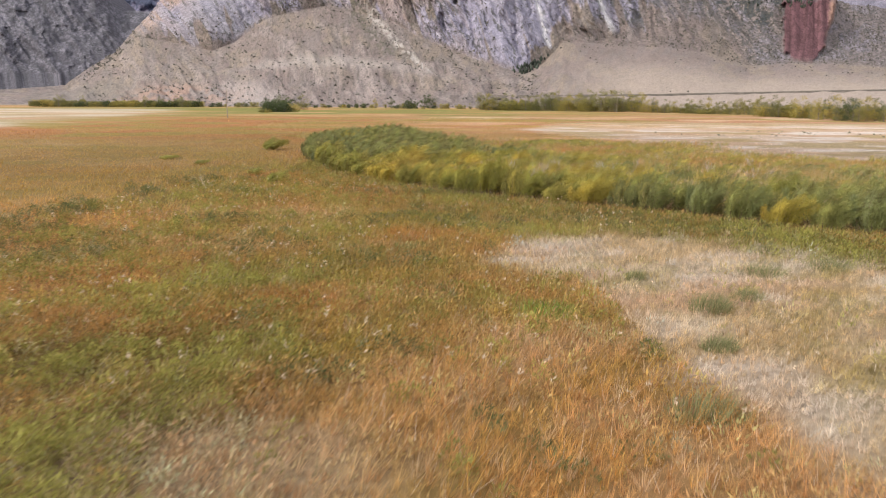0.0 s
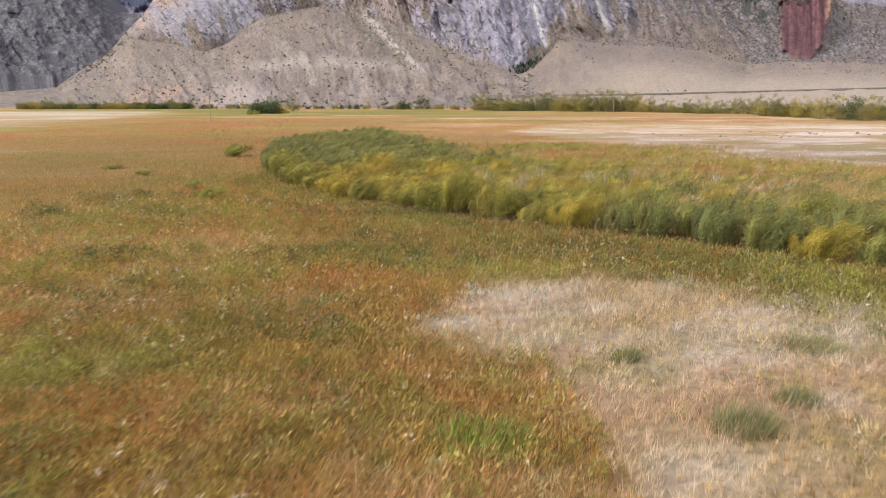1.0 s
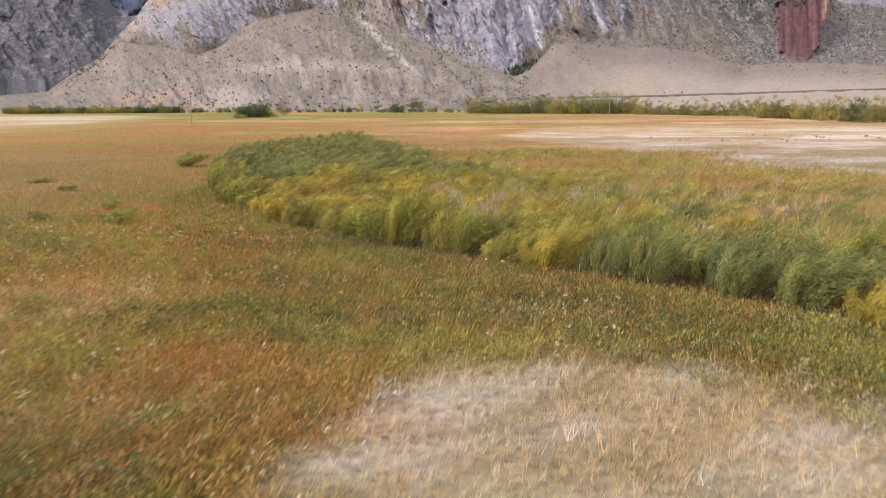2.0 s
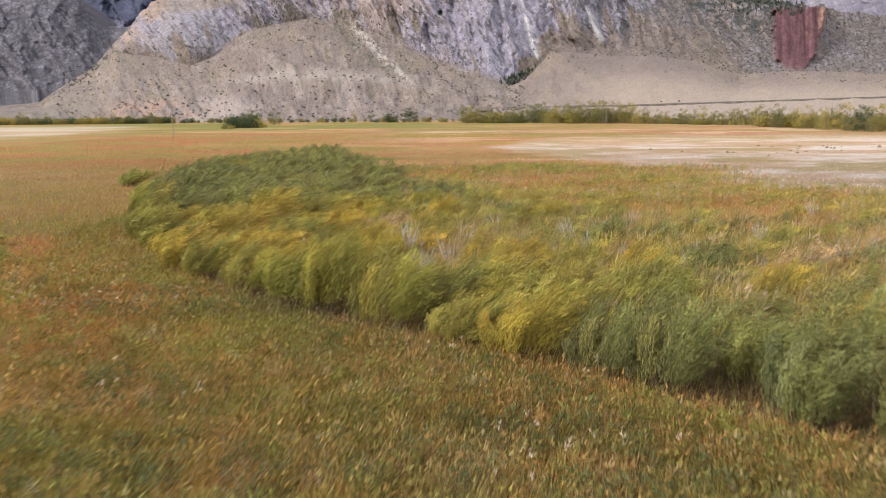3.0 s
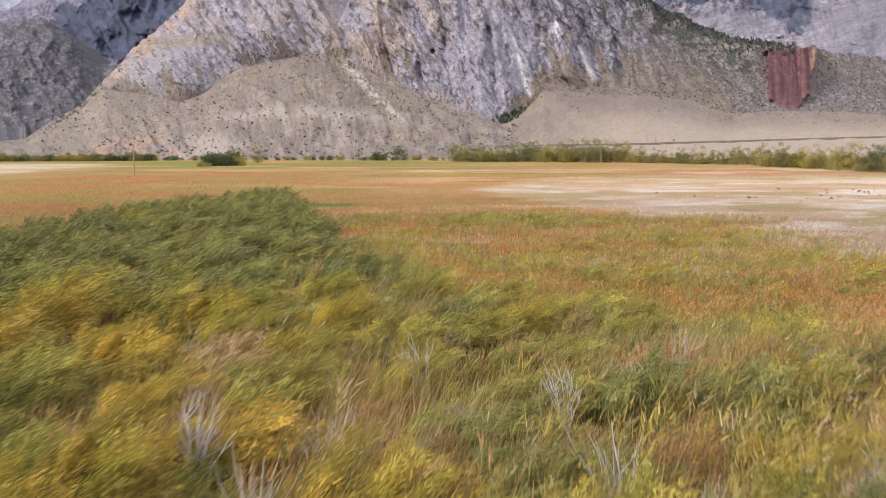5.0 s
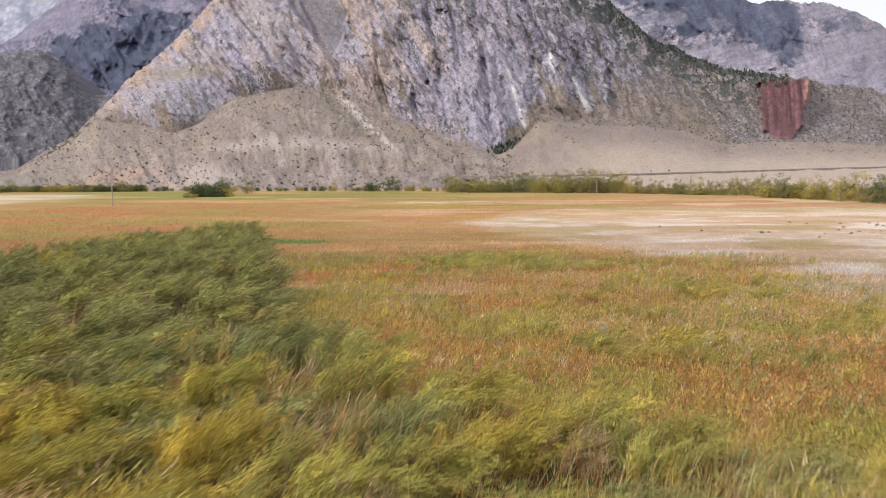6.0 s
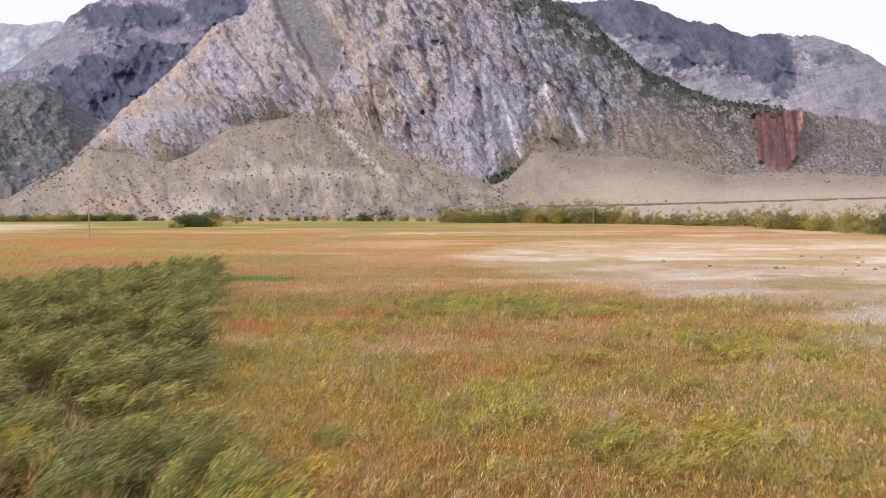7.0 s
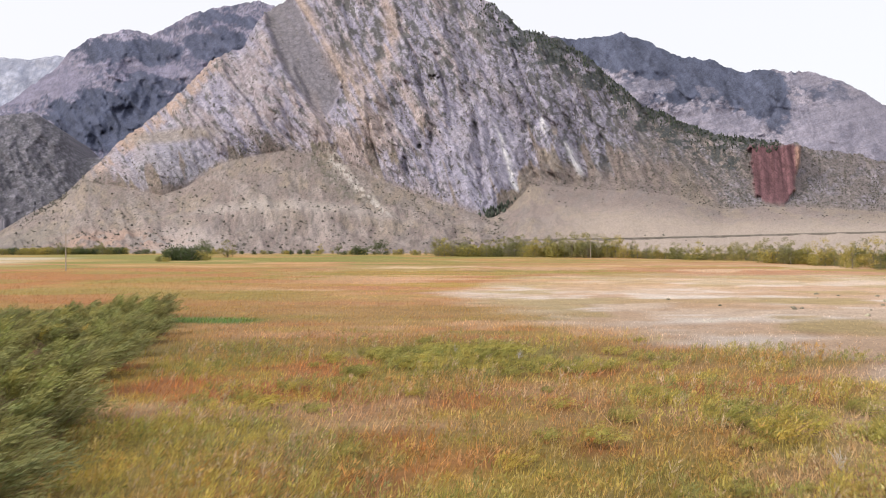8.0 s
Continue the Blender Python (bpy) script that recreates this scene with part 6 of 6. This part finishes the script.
# ---- the far trees ----
def tree_meshes(seed, height, mat, broad=0.36, cards=1150):
    """Trunk with limbs, and a crown of many small leaf sprays in uneven lobes."""
    rng = np.random.RandomState(seed)
    pieces, lobes = [], []
    top = height * 0.62
    bow = rng.normal(0, 0.25, 2)
    u = np.linspace(0, 1, 6)
    trunk = np.stack([bow[0] * u ** 2, bow[1] * u ** 2, top * u], 1)
    pieces.append(tube(trunk, np.linspace(height * 0.022, height * 0.008, 6), 6))
    for k in range(11):
        t = rng.uniform(0.08, 0.95)
        a = k * 2.4 + rng.uniform(-0.4, 0.4)
        root = np.array((bow[0] * t * t, bow[1] * t * t, top * t))
        reach = height * broad * rng.uniform(0.5, 1.0)
        end = root + np.array((math.cos(a) * reach, math.sin(a) * reach, height * rng.uniform(0.04, 0.28)))
        pieces.append(tube([root, 0.5 * (root + end) + (0, 0, 0.04 * height), end], (height * 0.010, height * 0.006, height * 0.003), 4))
        lobes.append((end, height * rng.uniform(0.10, 0.19)))
    lobes.append((np.array((bow[0], bow[1], height * 0.85)), height * 0.14))
    lobes.append((np.array((bow[0], bow[1], height * 0.5)), height * 0.21))
    lobes.append((np.array((0.0, 0.0, height * 0.24)), height * 0.20))
    for k in range(3):
        lobes.append((np.array((height * 0.17 * math.cos(2.1 * k + seed), height * 0.17 * math.sin(2.1 * k + seed), height * 0.12)), height * 0.15))
    per = cards // len(lobes)
    at = []
    for c, r in lobes:
        d = rng.normal(size=(per, 3))
        d = d / np.linalg.norm(d, axis=1, keepdims=True) * r * rng.uniform(0.35, 1.08, (per, 1))
        d[:, 2] *= 0.85
        at.append(c + d)
    at = np.concatenate(at)
    at[:, 2] = np.abs(at[:, 2])
    along = rng.normal(size=at.shape) + np.array((0.3, 0, 0.3))
    co, tri = leaves(at, along, height * rng.uniform(0.026, 0.056, len(at)), height * rng.uniform(0.018, 0.036, len(at)), rng)
    return quick_mesh("trunk", *joined(pieces), M_BARK), quick_mesh("crown", co, tri, mat)


def low_tree_meshes(seed, height, mat):
    """A bushy riverside willow that is leafy to the ground."""
    rng = np.random.RandomState(seed)
    pieces, at = [], []
    for k in range(7):
        a = k * 0.9 + rng.uniform(-0.3, 0.3)
        r = height * rng.uniform(0.15, 0.55)
        end = np.array((math.cos(a) * r, math.sin(a) * r, height * rng.uniform(0.45, 0.85)))
        pieces.append(tube([(0, 0, 0), end * (0.4, 0.4, 0.6), end], (height * 0.02, height * 0.012, height * 0.005), 4))
        d = rng.normal(size=(46, 3))
        d = d / np.linalg.norm(d, axis=1, keepdims=True) * height * rng.uniform(0.08, 0.30, (46, 1))
        q = end * (1, 1, 0.8) + d
        q[:, 2] = np.abs(q[:, 2])
        skirt = rng.normal(size=(46, 3)) * height * 0.13 + end * (1.0, 1.0, 0.28)
        skirt[:, 2] = np.abs(skirt[:, 2])
        at += [q, skirt]
    at = np.concatenate(at)
    co, tri = leaves(at, rng.normal(size=at.shape) + np.array((0.3, 0, 0.4)), height * rng.uniform(0.07, 0.14, len(at)), height * rng.uniform(0.045, 0.085, len(at)), rng)
    return quick_mesh("trunk", *joined(pieces), M_BARK), quick_mesh("crown", co, tri, mat)


def tree_of(name, meshes, label, category="tree", group="tree belt"):
    root = new(name)
    part("trunk", meshes[0], root, "grey bark trunk and limbs")
    part("crown", meshes[1], root)
    return tagged(root, label, category, group)


KINDS = {
    "tall": [tree_of("cottonwood_tree", tree_meshes(1000 + k, 10.0, M_TREE, 0.27 + 0.03 * k), "cottonwood with olive and yellowing leaves in a tree belt") for k in range(4)],
    "grey": [tree_of("grey_green_tree", tree_meshes(1010 + k, 10.0, M_TREE_GR, 0.27), "grey-green cottonwood in a dense tree belt") for k in range(2)],
    "dark": [tree_of("dark_tree", tree_meshes(1020 + k, 10.0, M_TREE_DK, 0.30), "dark green rounded tree in a distant tree belt") for k in range(2)],
    "low": [tree_of("riverside_shrub", low_tree_meshes(1040 + k, 4.0, M_TREE), "bushy yellow-green shrub in a tree belt", "shrub", "belt shrubs") for k in range(3)],
    "lowdark": [tree_of("dark_shrub", low_tree_meshes(1060 + k, 4.0, M_TREE_DK), "dense dark green shrub beyond the meadow", "shrub", "belt shrubs") for k in range(2)],
}
TAKEN = set()


def put(kind, x, y, height, rng, wide=1.0):
    root = KINDS[kind][rng.randint(len(KINDS[kind]))]
    s = height / (10.0 if kind in ("tall", "dark", "grey") else 4.0)
    m = pose(x, y, -0.1, 0, 0, rng.uniform(0, 360)) @ Matrix.Diagonal((s * wide, s * wide, s, 1))
    if root.name not in TAKEN:
        TAKEN.add(root.name)
        root.matrix_basis = m
        return root
    return copy_thing(root, m @ Matrix.Diagonal([1 / v for v in root.scale] + [1]))


def belt(stretch, count, kinds, height, seed, deep=12):
    """Trees along a line given by two (bearing, distance) ends from the station."""
    rng = np.random.RandomState(seed)
    (b0, d0), (b1, d1) = stretch
    for k in range(count):
        t = (k + rng.uniform(0.1, 0.9)) / count
        d = d0 + (d1 - d0) * t + rng.uniform(-deep, deep)
        b = b0 + (b1 - b0) * t
        kind = kinds[rng.randint(len(kinds))]
        h = rng.uniform(*height) * (1.0 if kind in ("tall", "dark", "grey") else 0.62)
        put(kind, STATION[0] + d * b / 1000, STATION[1] + d, h, rng, rng.uniform(0.75, 1.25) * (1.0 if kind in ("tall", "dark", "grey") else 1.35))


belt(((-720, 560), (-455, 600)), 74, ("low", "low", "low", "lowdark", "grey"), (8, 12), 1)
belt(((-455, 610), (-230, 610)), 16, ("low", "lowdark"), (5, 10), 2)
belt(((-235, 600), (-40, 560)), 20, ("low", "tall", "lowdark", "dark"), (5, 10), 3)
belt(((-35, 500), (95, 480)), 32, ("grey", "grey", "tall", "grey", "low"), (8, 15), 4)
belt(((85, 470), (212, 440)), 36, ("tall", "tall", "tall", "grey", "low"), (8, 16), 5)
belt(((210, 430), (290, 400)), 17, ("low", "grey", "tall", "tall"), (5, 11), 6)
belt(((290, 390), (400, 360)), 22, ("tall", "tall", "grey", "low"), (5, 11), 7)
belt(((395, 330), (500, 270)), 24, ("tall", "tall", "grey", "low"), (6, 12), 8)
belt(((500, 260), (640, 215)), 24, ("tall", "tall", "grey", "dark"), (6, 11), 9)
rng = np.random.RandomState(12)
for b, d, kind, h in ((-388, 362, "lowdark", 7.0), (-372, 366, "lowdark", 8.5), (-358, 360, "lowdark", 8.0), (-380, 372, "lowdark", 8.0), (-364, 374, "lowdark", 7.0), (-346, 364, "low", 6.0), (-402, 340, "low", 3.0), (-392, 338, "low", 2.6), (-338, 450, "dark", 11.0), (-310, 455, "tall", 11.5), (-345, 470, "dark", 12.0),
                      (-112, 560, "dark", 12.0), (-104, 566, "dark", 13.0), (-135, 560, "lowdark", 9.0)):
    put(kind, STATION[0] + d * b / 1000, STATION[1] + d, h, rng, 1.25)


# ---- utility poles ----
def utility_pole(x, y, height, label):
    root = new("utility_pole")
    part("pole", quick_mesh("pole", *tube([(0, 0, -0.3), (0, 0, height * 0.5), (0.03, 0, height)], (0.19, 0.16, 0.12), 10), M_POLE), root)
    bm = bmesh.new()
    bmesh.ops.create_cube(bm, size=1, matrix=pose(0, -0.16, height - 0.55) @ Matrix.Diagonal((2.4, 0.10, 0.13, 1)))
    bmesh.ops.bevel(bm, geom=bm.edges[:], offset=0.012, segments=1, affect="EDGES")
    me = bpy.data.meshes.new("crossarm")
    bm.to_mesh(me)
    bm.free()
    me.materials.append(M_POLE)
    arm = part("crossarm", me, root, "weathered timber crossarm")
    for dx in (-1.1, 0.45, 1.1):
        prof = ((0.02, 0), (0.055, 0.03), (0.03, 0.07), (0.06, 0.10), (0.035, 0.15), (0.02, 0.19))
        part("insulator", quick_mesh("insulator", *tube([(dx, -0.16, height - 0.485 + h) for r, h in prof], [r for r, h in prof], 8), M_CERAMIC, smooth=True), arm, "grey porcelain insulator")
    root.location = (x, y, 0)
    return tagged(root, label, "utility pole", "power line poles")


utility_pole(-97.5, 301.6, 11.0, "weathered wooden utility pole with a crossarm in the meadow")
utility_pole(88.2, 500, 13.0, "weathered wooden utility pole beside the tree belt")
